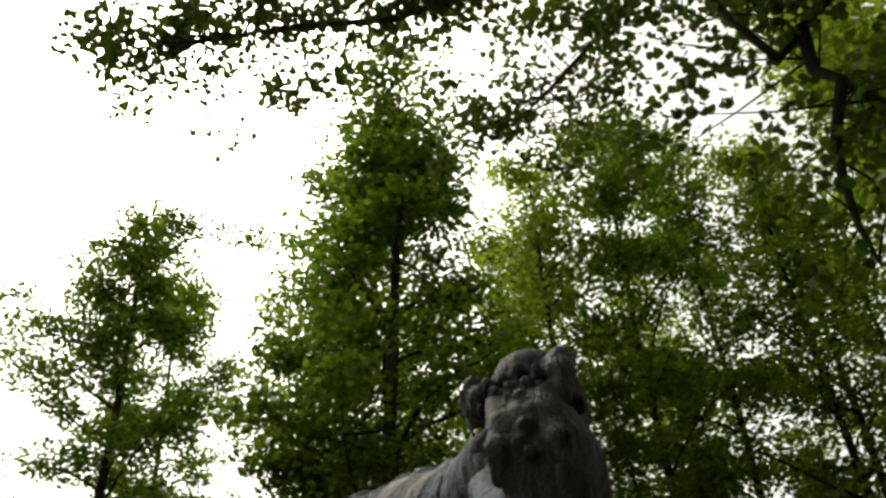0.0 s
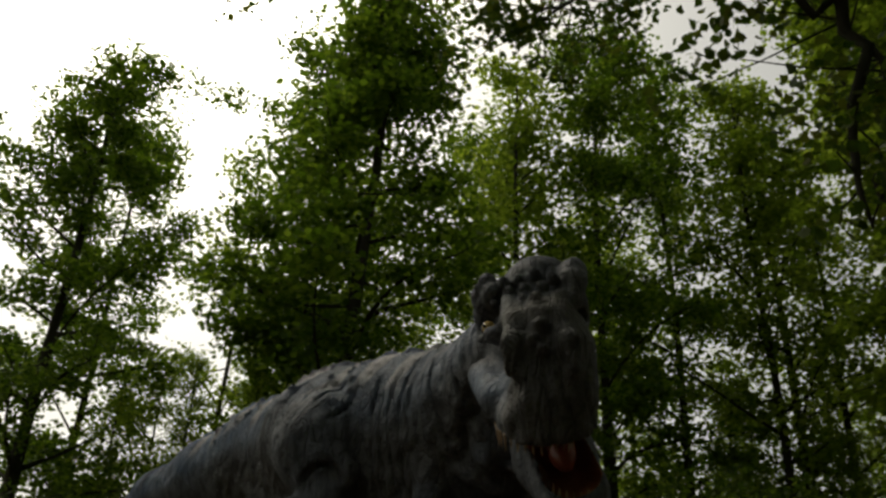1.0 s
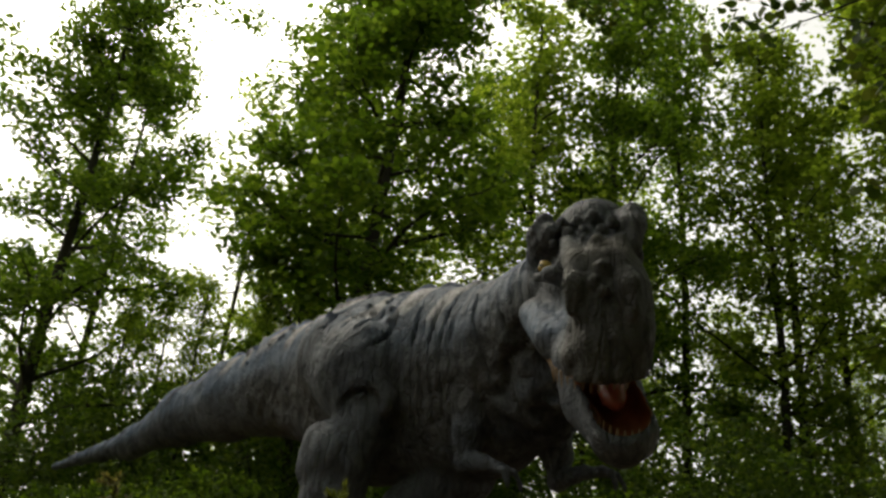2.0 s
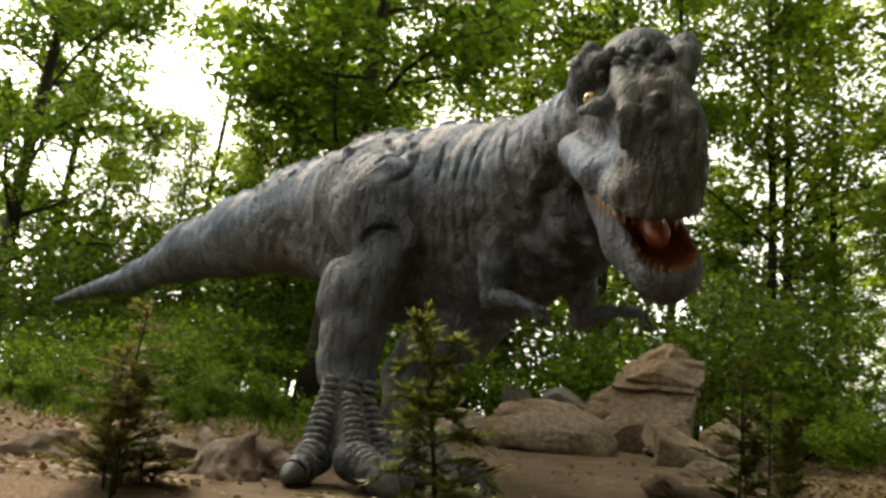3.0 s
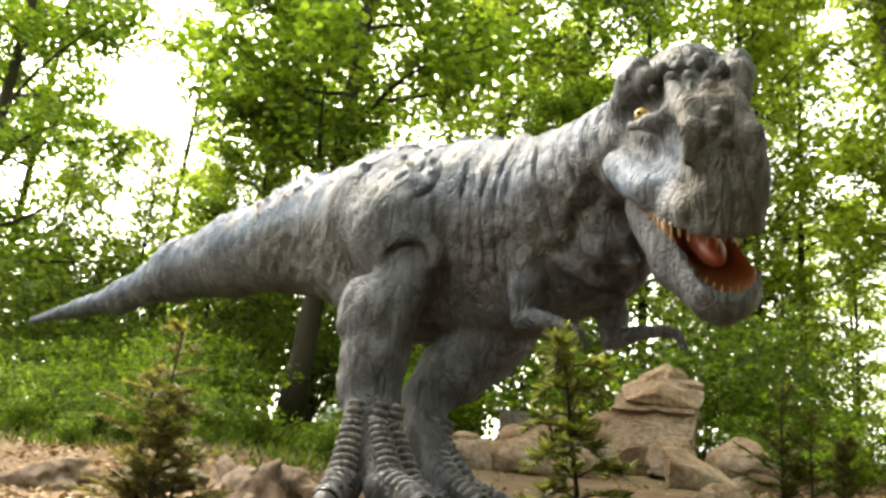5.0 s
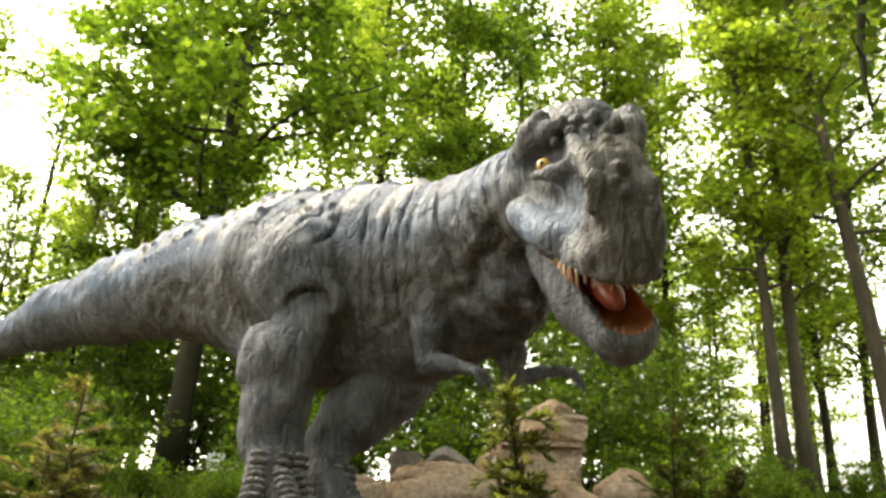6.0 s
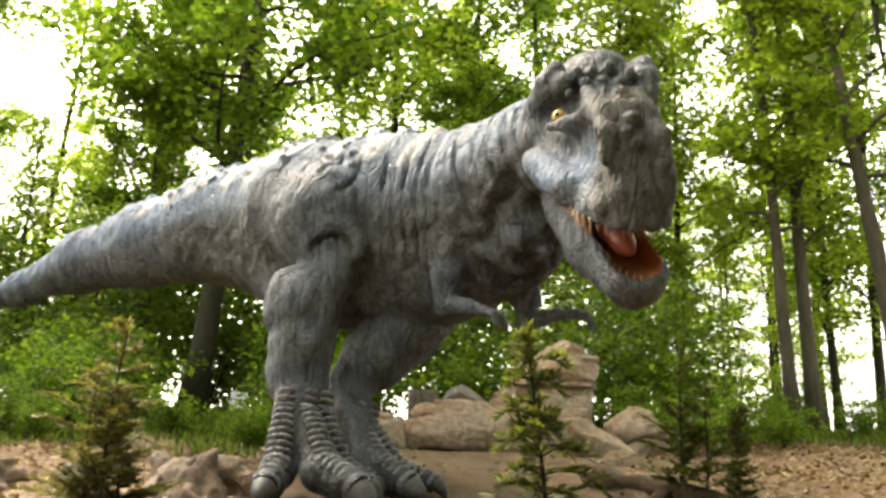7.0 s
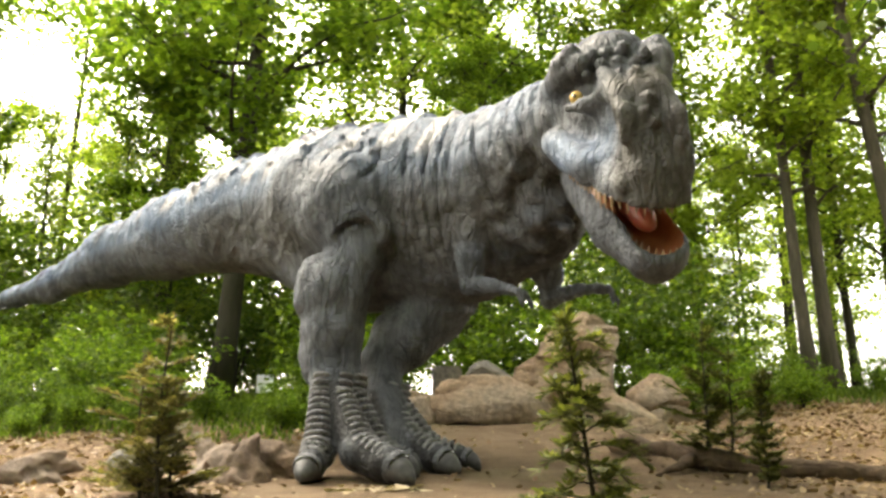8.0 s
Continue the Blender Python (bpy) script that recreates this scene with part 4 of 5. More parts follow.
def overhanging_tree():
    """The tree beside the path whose limbs hang over it."""
    r = np.random.RandomState(17)
    root = new("tree")
    ox, oy, oz = 6.3, 5.2, float(ground_height(6.3, 5.2))
    w = lambda rows: [(x - ox, y - oy, z - oz, g) for x, y, z, g in rows]
    chains = [w([(6.3, 5.2, oz - 0.2, 0.34), (6.3, 5.2, oz + 0.6, 0.26), (6.25, 5.25, 3.5, 0.22), (6.1, 5.4, 7.0, 0.18), (6.0, 5.5, 10.5, 0.12), (6.0, 5.6, 14.0, 0.04)])]
    main = [(6.1, 5.4, 7.2, 0.12), (5.4, 6.2, 7.7, 0.10), (4.75, 6.9, 7.0, 0.085), (4.58, 7.10, 6.94, 0.075), (4.29, 7.10, 6.67, 0.07), (4.23, 7.10, 6.13, 0.06), (4.41, 7.10, 5.94, 0.055), (4.16, 7.10, 5.30, 0.05), (4.10, 7.10, 4.95, 0.042), (4.06, 7.10, 4.44, 0.028), (4.10, 7.10, 4.05, 0.012)]
    side = [(4.29, 7.10, 6.67, 0.06), (4.01, 7.10, 6.38, 0.05), (3.82, 7.10, 6.82, 0.045), (3.66, 7.10, 7.36, 0.035), (3.45, 7.10, 8.06, 0.012)]
    fork = [(4.41, 7.10, 5.94, 0.04), (4.52, 7.10, 5.69, 0.03), (4.69, 7.10, 5.55, 0.012)]
    over = [(6.05, 5.5, 8.6, 0.11), (4.2, 6.6, 9.4, 0.08), (2.2, 7.4, 9.3, 0.06), (0.1, 7.5, 9.3, 0.045), (-1.5, 7.5, 9.9, 0.035), (-2.9, 7.5, 10.3, 0.025), (-4.2, 7.5, 10.7, 0.012)]
    beyond = [(6.0, 5.6, 9.6, 0.10), (4.6, 7.4, 10.2, 0.07), (3.2, 9.0, 10.2, 0.05), (1.6, 10.4, 10.3, 0.03), (0.6, 11.2, 10.4, 0.012)]
    up = [(5.4, 6.2, 7.6, 0.07), (4.9, 7.2, 8.4, 0.05), (4.4, 8.2, 8.6, 0.03), (3.9, 9.0, 8.4, 0.012)]
    right = [(6.2, 5.4, 6.0, 0.08), (6.2, 7.0, 6.4, 0.06), (6.0, 8.6, 6.3, 0.04), (5.7, 9.8, 6.0, 0.012)]
    spots = []
    for line, count in ((main, 10), (side, 9), (fork, 9), (over, 95), (beyond, 60), (up, 9), (right, 5)):
        chains.append(w(line))
        for k in range(count):
            u = r.uniform(0.25, 1.0) * (len(line) - 1)
            i = min(int(u), len(line) - 2)
            a = np.array(line[i][:3]) + (np.array(line[i + 1][:3]) - np.array(line[i][:3])) * (u - i)
            e = a + r.normal(size=3) * np.array((0.75, 0.6, 0.3))
            chains.append(w([(*a, 0.014), (*((a + e) / 2 + r.normal(size=3) * 0.05), 0.009), (*e, 0.003)]))
            spots.append(e - np.array((ox, oy, oz)))
    v, fc = tubes(chains, 8)
    mesh_object("trunk", v, fc, MAT_BARK, root, True)
    c, nrm, sz = clump_leaves(r, spots, 42, 0.5, 0.5, (0.09, 0.15), 0.7)
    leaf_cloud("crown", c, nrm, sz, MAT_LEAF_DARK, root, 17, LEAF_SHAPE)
    root.matrix_basis = pose(ox, oy, oz)
    return tagged(root, "large tree with dark limbs hanging over the path", "tree", "woodland trees")


overhanging_tree()


# ---- undergrowth ----
def shrub(seed, height, spread, leaf, per=26, stems=7, size=(0.08, 0.14), label=""):
    r = np.random.RandomState(seed)
    root = new("shrub")
    chains, spots = [], []
    for i in range(stems):
        az = 6.28 * i / stems + r.uniform(-0.4, 0.4)
        h = height * r.uniform(0.6, 1.0)
        end = np.array((math.cos(az) * spread * r.uniform(0.3, 1), math.sin(az) * spread * r.uniform(0.3, 1), h))
        line = [(end[0] * u ** 1.3, end[1] * u ** 1.3, end[2] * u - 0.05 * (u == 0), 0.018 * (1 - 0.8 * u)) for u in (0, 0.3, 0.6, 1.0)]
        chains.append(line)
        for u in (0.3, 0.45, 0.6, 0.75, 0.9, 1.0):
            for k in range(2):
                b = np.array((end[0] * u ** 1.3, end[1] * u ** 1.3, end[2] * u))
                spots.append(b + r.normal(size=3) * np.array((0.22, 0.22, 0.14)) * spread * 1.3)
    v, fc = tubes(chains, 5)
    mesh_object("stem", v, fc, MAT_BARK, root, True)
    c, nrm, sz = clump_leaves(r, spots, per, 0.28 * spread + 0.1, 0.6, size, 0.6)
    c[:, 2] = np.maximum(c[:, 2], 0.05)
    leaf_cloud("foliage", c, nrm, sz, leaf, root, seed)
    return tagged(root, label or "leafy green shrub of the woodland floor", "shrub", "undergrowth shrubs")


SHRUB_A = at_ground(shrub(51, 2.6, 1.3, MAT_FERN, 30), 3.6, 16.0)
SHRUB_B = at_ground(shrub(52, 1.7, 1.1, MAT_LEAF, 26), 1.1, 15.6)
for k, (x, y, g) in enumerate(((4.9, 16.2, 1.0), (2.4, 17.5, 1.2), (0.2, 17.2, 1.0), (-1.6, 17.5, 1.2), (-3.0, 19.5, 1.3), (-6.2, 18.5, 1.2), (-8.2, 17.5, 0.85), (-10.2, 18.0, 1.3),
                               (-12.5, 16.5, 1.2), (3.4, 20.5, 1.4), (5.2, 20.0, 1.3), (10.0, 23.0, 0.6), (-5.4, 22.0, 1.6), (-8.6, 22.5, 1.6), (-12.0, 23.5, 1.7), (1.2, 24.5, 1.7), (-1.4, 21.5, 1.5), (12.5, 21.0, 0.6), (3.0, 14.9, 0.8), (-4.6, 24.0, 1.3), (-5.8, 26.5, 1.5), (-3.6, 27.5, 1.5), (-2.4, 22.8, 1.2), (8.0, 24.0, 0.6), (10.4, 24.5, 0.6), (11.6, 22.5, 0.5), (-16.0, 25.0, 2.1), (-13.2, 25.5, 2.2), (-10.6, 25.0, 2.0), (-8.6, 26.5, 2.1), (-14.8, 21.5, 1.7), (-11.2, 21.0, 1.5))):
    at_ground(copy_thing(SHRUB_A, pose(0, 0, 0)), x, y, 0, 67 * k, g)
for k, (x, y, g) in enumerate(((-1.6, 13.3, 0.7), (-4.0, 11.6, 0.4), (-5.0, 12.6, 0.7), (-5.8, 13.4, 0.6), (-6.9, 12.8, 0.55), (-5.3, 15.0, 0.9), (-2.0, 15.0, 1.0), (-7.6, 14.6, 0.75), (-9.2, 14.8, 0.75), (-1.0, 14.6, 0.8), (4.4, 14.6, 0.8),
                               (5.6, 15.6, 0.7), (9.2, 18.2, 0.5), (7.6, 18.4, 0.5), (11.0, 18.0, 0.6), (6.8, 21.8, 0.6), (8.9, 22.0, 0.5), (-2.2, 17.6, 0.9), (2.1, 15.4, 0.8), (-6.4, 15.8, 1.0), (-1.9, 11.2, 0.3), (-2.0, 10.8, 0.28), (-3.2, 11.6, 0.35), (-2.3, 11.9, 0.3), (-4.6, 10.9, 0.33), (-5.3, 11.4, 0.4), (-6.2, 11.8, 0.45), (-7.0, 11.6, 0.45), (-1.2, 12.4, 0.35), (-2.2, 12.9, 0.4), (-3.7, 10.4, 0.25), (-5.9, 10.6, 0.3), (-4.9, 10.1, 0.22), (-0.8, 10.6, 0.2), (3.6, 12.6, 0.4), (4.6, 13.0, 0.45), (3.2, 13.6, 0.5), (6.0, 14.4, 0.4))):
    at_ground(copy_thing(SHRUB_B, pose(0, 0, 0)), x, y, 0, 91 * k, g)


# unseen thicket added behind and beside the path to block light from the horizon
for k, (x, y) in enumerate(((-9.5, 2.5), (-10.0, 5.0), (-11.5, 7.5), (-12.0, 10.0), (8.6, 2.0), (8.8, 4.6), (10.0, 7.0), (11.5, 9.5), (13.0, 12.0))):
    at_ground(copy_thing(SHRUB_A, pose(0, 0, 0)), x, y, 0, 71 * k, 1.7 + 0.15 * (k % 3))
for k in range(26):
    a = radians(175 + 190 * k / 25)
    d = 6.5 + 2.2 * ((k * 7) % 4) / 3
    at_ground(copy_thing(SHRUB_A, pose(0, 0, 0)), 1.0 + d * math.cos(a), 0.5 + d * math.sin(a), 0, 53 * k, 1.5 + 0.2 * (k % 4))


def scatter(name, seed, count, box, keep, size, material, label, category, lift=0.012, tilt=0.35, shape=LEAF_PLAIN):
    """Loose leaves or blades strewn over the ground, one object of stuff."""
    r = np.random.RandomState(seed)
    x, y = r.uniform(box[0], box[1], count), r.uniform(box[2], box[3], count)
    ok = keep(x, y, r.uniform(0, 1, count))
    x, y = x[ok], y[ok]
    c = np.stack([x, y, ground_height(x, y) + lift * r.uniform(0.5, 1.5, len(x))], -1)
    n = r.normal(size=(len(x), 3)) * tilt
    n[:, 2] += 1
    ob = leaf_cloud(name, c, n, r.uniform(*size, len(x)), material, None, seed, shape, 0.3)
    return tagged(ob, label, category, kind="stuff")


def litter_density(x, y):
    p = np.stack([x, y, x * 0], -1)
    n = ripple(p, 1.4, 3)
    right = smooth_step(1.9, 3.4, x - 0.12 * (y - 8) + 0.5 * n)
    left = smooth_step(-1.3, -2.4, x + 0.4 * n) * smooth_step(11.5, 9.0, y)
    return np.clip(right + left + 0.10, 0, 1)


scatter("leaf_litter", 61, 64000, (-8, 14, 6.2, 20), lambda x, y, q: q < litter_density(x, y), (0.04, 0.09), MAT_LITTER, "dry brown and tan fallen leaves strewn over the ground", "leaf litter")
scatter("wood_chips", 62, 60, (-0.85, -0.2, 6.6, 7.0), lambda x, y, q: q < 0.6, (0.08, 0.17), MAT_CHIP, "pale flat chips and dry leaves before the statue's foot", "wood chips", 0.02, 0.2)
GRASS_SHAPE = ((-0.06, 0.0), (0.06, 0.0), (0.03, 0.6), (0.0, 1.0), (-0.03, 0.6))


def grass(seed, count, box, keep, size, label):
    r = np.random.RandomState(seed)
    x, y = r.uniform(box[0], box[1], count), r.uniform(box[2], box[3], count)
    ok = keep(x, y, r.uniform(0, 1, count))
    x, y = x[ok], y[ok]
    z = ground_height(x, y) - 0.01
    h = r.uniform(*size, len(x))
    a = r.uniform(0, 6.28, len(x))
    lean = r.normal(size=(len(x), 2)) * 0.3
    base = np.stack([x, y, z], -1)
    tip = base + np.stack([lean[:, 0] * h, lean[:, 1] * h, h], -1)
    side = np.stack([np.cos(a), np.sin(a), a * 0], -1) * (0.008 + 0.10 * h)[:, None]
    mid = (base + tip) / 2 + np.stack([lean[:, 0] * h * -0.1, lean[:, 1] * h * -0.1, h * 0.05], -1)
    p = np.stack([base, mid + side, tip, mid - side], 1).reshape(-1, 3)
    n = len(x)
    f = np.arange(n * 4).reshape(n, 4)
    ob = mesh_object("ground_cover", p.tolist(), f.tolist(), MAT_FERN)
    return tagged(ob, label, "ground cover", kind="stuff")


grass(71, 36000, (-14, 1, 9.5, 20), lambda x, y, q: q < smooth_step(9.0, 12.5, y + 0.7 * np.sin(2.1 * x) + 0.5 * np.sin(4.3 * x + 1.7 * y)) * smooth_step(-0.6, -2.4, x), (0.04, 0.15), "low green weeds and grass covering the slope")
grass(72, 22000, (1, 18, 15, 24), lambda x, y, q: q < smooth_step(15.5, 18.5, y), (0.06, 0.25), "low green weeds under the far trees")


def evergreen_sapling(seed, height, spread, tiers=26, each=3, droop=0.15, label="", trunks=1, needle=0.034, leaf=None, first=0.12, sparse=0.0, wide=0.09, lean=(0.0, 0.0)):
    """A young fir: a thin stem, tiers of curved branches, and flat sprays of needles along their twigs."""
    r = np.random.RandomState(seed)
    root = new("sapling")
    chains, pts, dirs, flats = [], [], [], []

    def needles(a, b, step):
        n = max(3, int(np.linalg.norm(b - a) / step))
        ax = (b - a) / max(np.linalg.norm(b - a), 1e-6)
        side = np.cross(ax, (0.0, 0.0, 1.0))
        side /= max(np.linalg.norm(side), 1e-6)
        for k in range(n):
            q = a + (b - a) * (k + r.uniform(0, 0.8)) / n
            for sg in (-1, 1):
                d = ax * r.uniform(0.5, 0.9) + side * sg * r.uniform(0.6, 1.0) + np.array((0, 0, r.uniform(-0.1, 0.5)))
                pts.append(q)
                dirs.append(d / np.linalg.norm(d))
                flats.append(np.cross(d, (r.normal() * 0.4, r.normal() * 0.4, 1.0)))
        pts.append(b)
        dirs.append(ax)
        flats.append(side)

    for t0 in range(trunks):
        ox, oy = (r.normal(size=2) * wide * (t0 > 0)).tolist()
        tall = height * (1 - 0.18 * t0)
        tilt = r.normal(size=2) * 0.05 + np.array(lean)
        stem = [(ox + tilt[0] * u * tall + 0.02 * math.sin(5 * u + seed), oy + tilt[1] * u * tall, u * tall - 0.04 * (u == 0), 0.009 * height * (1 - 0.85 * u) + 0.003) for u in np.linspace(0, 1, 10)]
        chains.append(stem)
        top = np.array(stem[-1][:3])
        needles(np.array(stem[-3][:3]), top, 0.007)
        for i in range(tiers):
            u = first + (0.97 - first) * (i + r.uniform(0, 0.7)) / tiers
            for k in range(each):
                if r.uniform() < sparse:
                    continue
                w = u * 9
                n = min(int(w), 8)
                b = np.array(stem[n][:3]) + (np.array(stem[n + 1][:3]) - np.array(stem[n][:3])) * (w - n)
                az = 2.4 * i + 6.28 * k / each + r.uniform(-0.5, 0.5)
                ln = spread * (1.08 - 0.8 * u) * r.uniform(0.45, 1.25)
                lift = r.uniform(0.3, 0.8)
                out = np.array((math.cos(az), math.sin(az), 0.0))
                line = [b + out * ln * v + np.array((0, 0, ln * (lift * v - (0.32 + droop) * v * v))) for v in (0, 0.25, 0.5, 0.75, 1.0)]
                chains.append([(*q, 0.0045 * (1 - 0.7 * m / 4)) for m, q in enumerate(line)])
                for a, c in zip(line[1:], line[2:]):
                    needles(a, c, 0.008)
                turn = np.array((-out[1], out[0], 0.0))
                for m in (1, 2, 3):
                    for sg in (-1, 1):
                        e = line[m] + (out * 0.75 + turn * sg * 0.65) * ln * (0.42 - 0.08 * m) * r.uniform(0.7, 1.2) + np.array((0, 0, r.uniform(-0.01, 0.03)))
                        needles(line[m], e, 0.008)
    v, fc = tubes(chains, 5)
    mesh_object("stem", v, fc, MAT_BARK, root, True)
    c, d, w = np.array(pts), np.array(dirs), np.array(flats)
    w /= np.linalg.norm(w, axis=1, keepdims=True)
    ln = needle * r.uniform(0.7, 1.2, (len(c), 1))
    quad = np.stack([c, c + d * ln * 0.5 + w * ln * 0.13, c + d * ln, c + d * ln * 0.5 - w * ln * 0.13], 1).reshape(-1, 3)
    mesh_object("sprays", quad.tolist(), np.arange(len(quad)).reshape(-1, 4).tolist(), leaf or MAT_NEEDLE, root)
    return tagged(root, label or "young evergreen sapling with drooping olive sprays", "sapling", "young evergreens")


at_ground(evergreen_sapling(81, 1.70, 0.46, 15, 3, droop=0.42, needle=0.06, leaf=MAT_NEEDLE_GREEN, first=0.4, sparse=0.1, lean=(-0.09, 0.0)), 0.71, 3.9, 0, 0)
at_ground(evergreen_sapling(82, 1.36, 0.40, 11, 3, droop=-0.2, label="young evergreen of several stems with upright olive sprays", trunks=3, needle=0.055, leaf=MAT_NEEDLE_GREEN, sparse=0.35, wide=0.16), 2.36, 7.9)
at_ground(evergreen_sapling(83, 0.92, 0.17, 22, 4, droop=-0.2, label="narrow dense green young evergreen beside a fallen log", needle=0.05, leaf=MAT_NEEDLE_GREEN, first=0.03, sparse=0.2), 2.58, 7.05)
at_ground(evergreen_sapling(84, 1.30, 0.46, 11, 3, droop=-0.15, label="bushy young evergreen with browned inner sprays", trunks=5, needle=0.055, sparse=0.35, first=0.1, wide=0.2), -1.95, 6.0)


# ---- rocks, stump, log and signs ----
def rock(name, seed, size, facets=9, rough=0.05, material=None, label="", layers=0.0, category="rock", deep=0.5):
    r = np.random.RandomState(seed)
    bm = bmesh.new()
    bmesh.ops.create_icosphere(bm, subdivisions=5, radius=1.0)
    p = np.array([v.co[:] for v in bm.verts])
    for k in range(facets):
        d = r.normal(size=3)
        d /= np.linalg.norm(d)
        cut = r.uniform(deep, 0.82)
        over = np.clip(p @ d - cut, 0, None)
        p = p - over[:, None] * d * 0.97
    if layers:
        step = np.sin(p[:, 2] * layers + 0.8 * p[:, 0])
        p[:, :2] *= (1 + 0.09 * np.sign(step) * np.abs(step) ** 0.25)[:, None]
    p = p * (1 + rough * ripple(p, 4.0, seed) + 0.7 * rough * ripple(p, 11.0, seed + 1) + 0.5 * rough * ripple(p, 26.0, seed + 2))[:, None]
    p = p * np.array(size)
    for v, q in zip(bm.verts, p):
        v.co = q
    me = bpy.data.meshes.new(name)
    bm.to_mesh(me)
    bm.free()
    me.materials.append(material or MAT_ROCK)
    me.polygons.foreach_set("use_smooth", np.ones(len(me.polygons), bool))
    me.set_sharp_from_angle(angle=radians(28))
    return tagged(new(name, me), label, category, "rocks round the statue")


def hull_rock(name, seed, points, material=None, label="", rough=0.022, soften=0):
    """A broken rock: the hull of its corners, with worn edges and a pitted face."""
    bm = bmesh.new()
    for q in points:
        bm.verts.new(q)
    hull = bmesh.ops.convex_hull(bm, input=bm.verts[:])
    bmesh.ops.delete(bm, geom=[g for g in hull["geom_interior"] if isinstance(g, bmesh.types.BMVert)], context="VERTS")
    for cuts in (3, 2, 2):
        bmesh.ops.triangulate(bm, faces=bm.faces[:])
        bmesh.ops.subdivide_edges(bm, edges=[e for e in bm.edges if e.calc_length() > 0.05], cuts=cuts - 1, use_grid_fill=True)
    for k in range(soften):
        bmesh.ops.smooth_vert(bm, verts=bm.verts[:], factor=0.5, use_axis_x=True, use_axis_y=True, use_axis_z=True)
    bm.normal_update()
    p = np.array([v.co[:] for v in bm.verts])
    push = rough * (ripple(p, 6.0, seed) + 0.8 * ripple(p, 15.0, seed + 1) + 0.5 * ripple(p, 34.0, seed + 2)) - 2.2 * rough * smooth_step(0.10, 0.0, np.abs(ripple(p * np.array((0.6, 0.6, 1.6)), 3.2, seed + 3)))
    for v, d in zip(bm.verts, push):
        v.co += v.normal * float(d)
    me = bpy.data.meshes.new(name)
    bm.to_mesh(me)
    bm.free()
    me.materials.append(material or MAT_ROCK)
    me.polygons.foreach_set("use_smooth", np.ones(len(me.polygons), bool))
    me.set_sharp_from_angle(angle=radians(35))
    return tagged(new(name, me), label, "rock", "rocks round the statue") if label else new(name, me)


def rock_outcrop():
    """A tall broken outcrop: a thing whose blocks are its parts."""
    root = new("rock_outcrop")
    blocks = (((0.26, 0.1, 1.42), (0.40, -0.16, 1.37), (0.80, -0.14, 1.12), (0.84, 0.3, 1.04), (-0.34, -0.24, 0.98), (-0.15, 0.3, 1.10), (0.78, -0.34, 0.86), (0.10, -0.46, 0.92), (-0.3, -0.44, 0.78), (0.70, -0.42, 0.74), (0.70, 0.4, 0.6), (-0.3, 0.3, 0.6)),
              ((-0.42, -0.30, 0.90), (-0.25, 0.3, 0.95), (0.72, -0.32, 0.90), (0.70, 0.3, 0.9), (-0.50, -0.44, 0.66), (0.76, -0.30, 0.60), (0.62, -0.48, 0.66), (-0.4, 0.4, 0.5), (0.6, 0.4, 0.5)),
              ((-0.82, -0.2, 0.52), (-0.7, 0.3, 0.5), (-0.45, -0.3, 0.74), (0.70, -0.42, 0.66), (0.58, -0.62, 0.30), (0.56, -0.50, -0.45), (-0.95, -0.4, -0.45), (0.5, 0.4, -0.45), (-0.3, -0.68, 0.1), (-0.8, 0.4, -0.45), (0.72, 0.2, 0.5)))
    for k, corners in enumerate(blocks):
        hull_rock("rock_block", 210 + k, corners).parent = root
    return tagged(root, "tall broken tan rock with ledges and a pointed top", "rock", "rocks round the statue")


def place(ob, x, y, z, rx=0, ry=0, rz=0):
    ob.matrix_basis = pose(x, y, z, rx, ry, rz)
    return ob


place(hull_rock("boulder", 101, ((-0.85, -0.25, -0.3), (-0.80, -0.2, 0.12), (-0.62, 0.0, 0.34), (-0.15, -0.05, 0.44), (0.35, 0.0, 0.40), (0.80, 0.05, 0.22), (0.98, 0.1, -0.05), (0.45, -0.42, 0.02), (-0.5, -0.48, -0.05), (-0.1, -0.55, -0.3), (0.8, -0.3, -0.35), (0.4, 0.5, 0.2), (-0.6, 0.5, 0.1), (0.9, 0.5, -0.4), (-0.8, 0.5, -0.4)), None, "large long rounded tan sandstone boulder", 0.022, 6), 0.58, 11.9, 0.88)
place(hull_rock("boulder", 102, ((-0.42, -0.2, -0.35), (-0.38, -0.1, 0.1), (-0.15, 0.0, 0.28), (0.2, -0.05, 0.22), (0.36, 0.0, 0.0), (0.3, -0.3, -0.3), (-0.2, -0.36, -0.05), (0.3, 0.4, -0.3), (-0.3, 0.4, -0.2)), None, "low tan boulder beside a larger one", 0.02, 4), -0.42, 11.75, 0.86)
place(rock_outcrop(), 1.9, 13.3, 0.98)
place(hull_rock("boulder", 104, ((-0.48, -0.2, -0.4), (-0.42, -0.1, 0.08), (-0.05, 0.0, 0.36), (0.22, 0.05, 0.28), (0.48, 0.0, -0.02), (0.5, -0.1, -0.4), (0.1, -0.36, -0.05), (0.0, -0.4, -0.4), (-0.3, 0.4, -0.3), (0.4, 0.4, -0.3)), None, "broken tan boulder half sunk in the slope", 0.028, 2), 2.95, 12.0, 0.98)
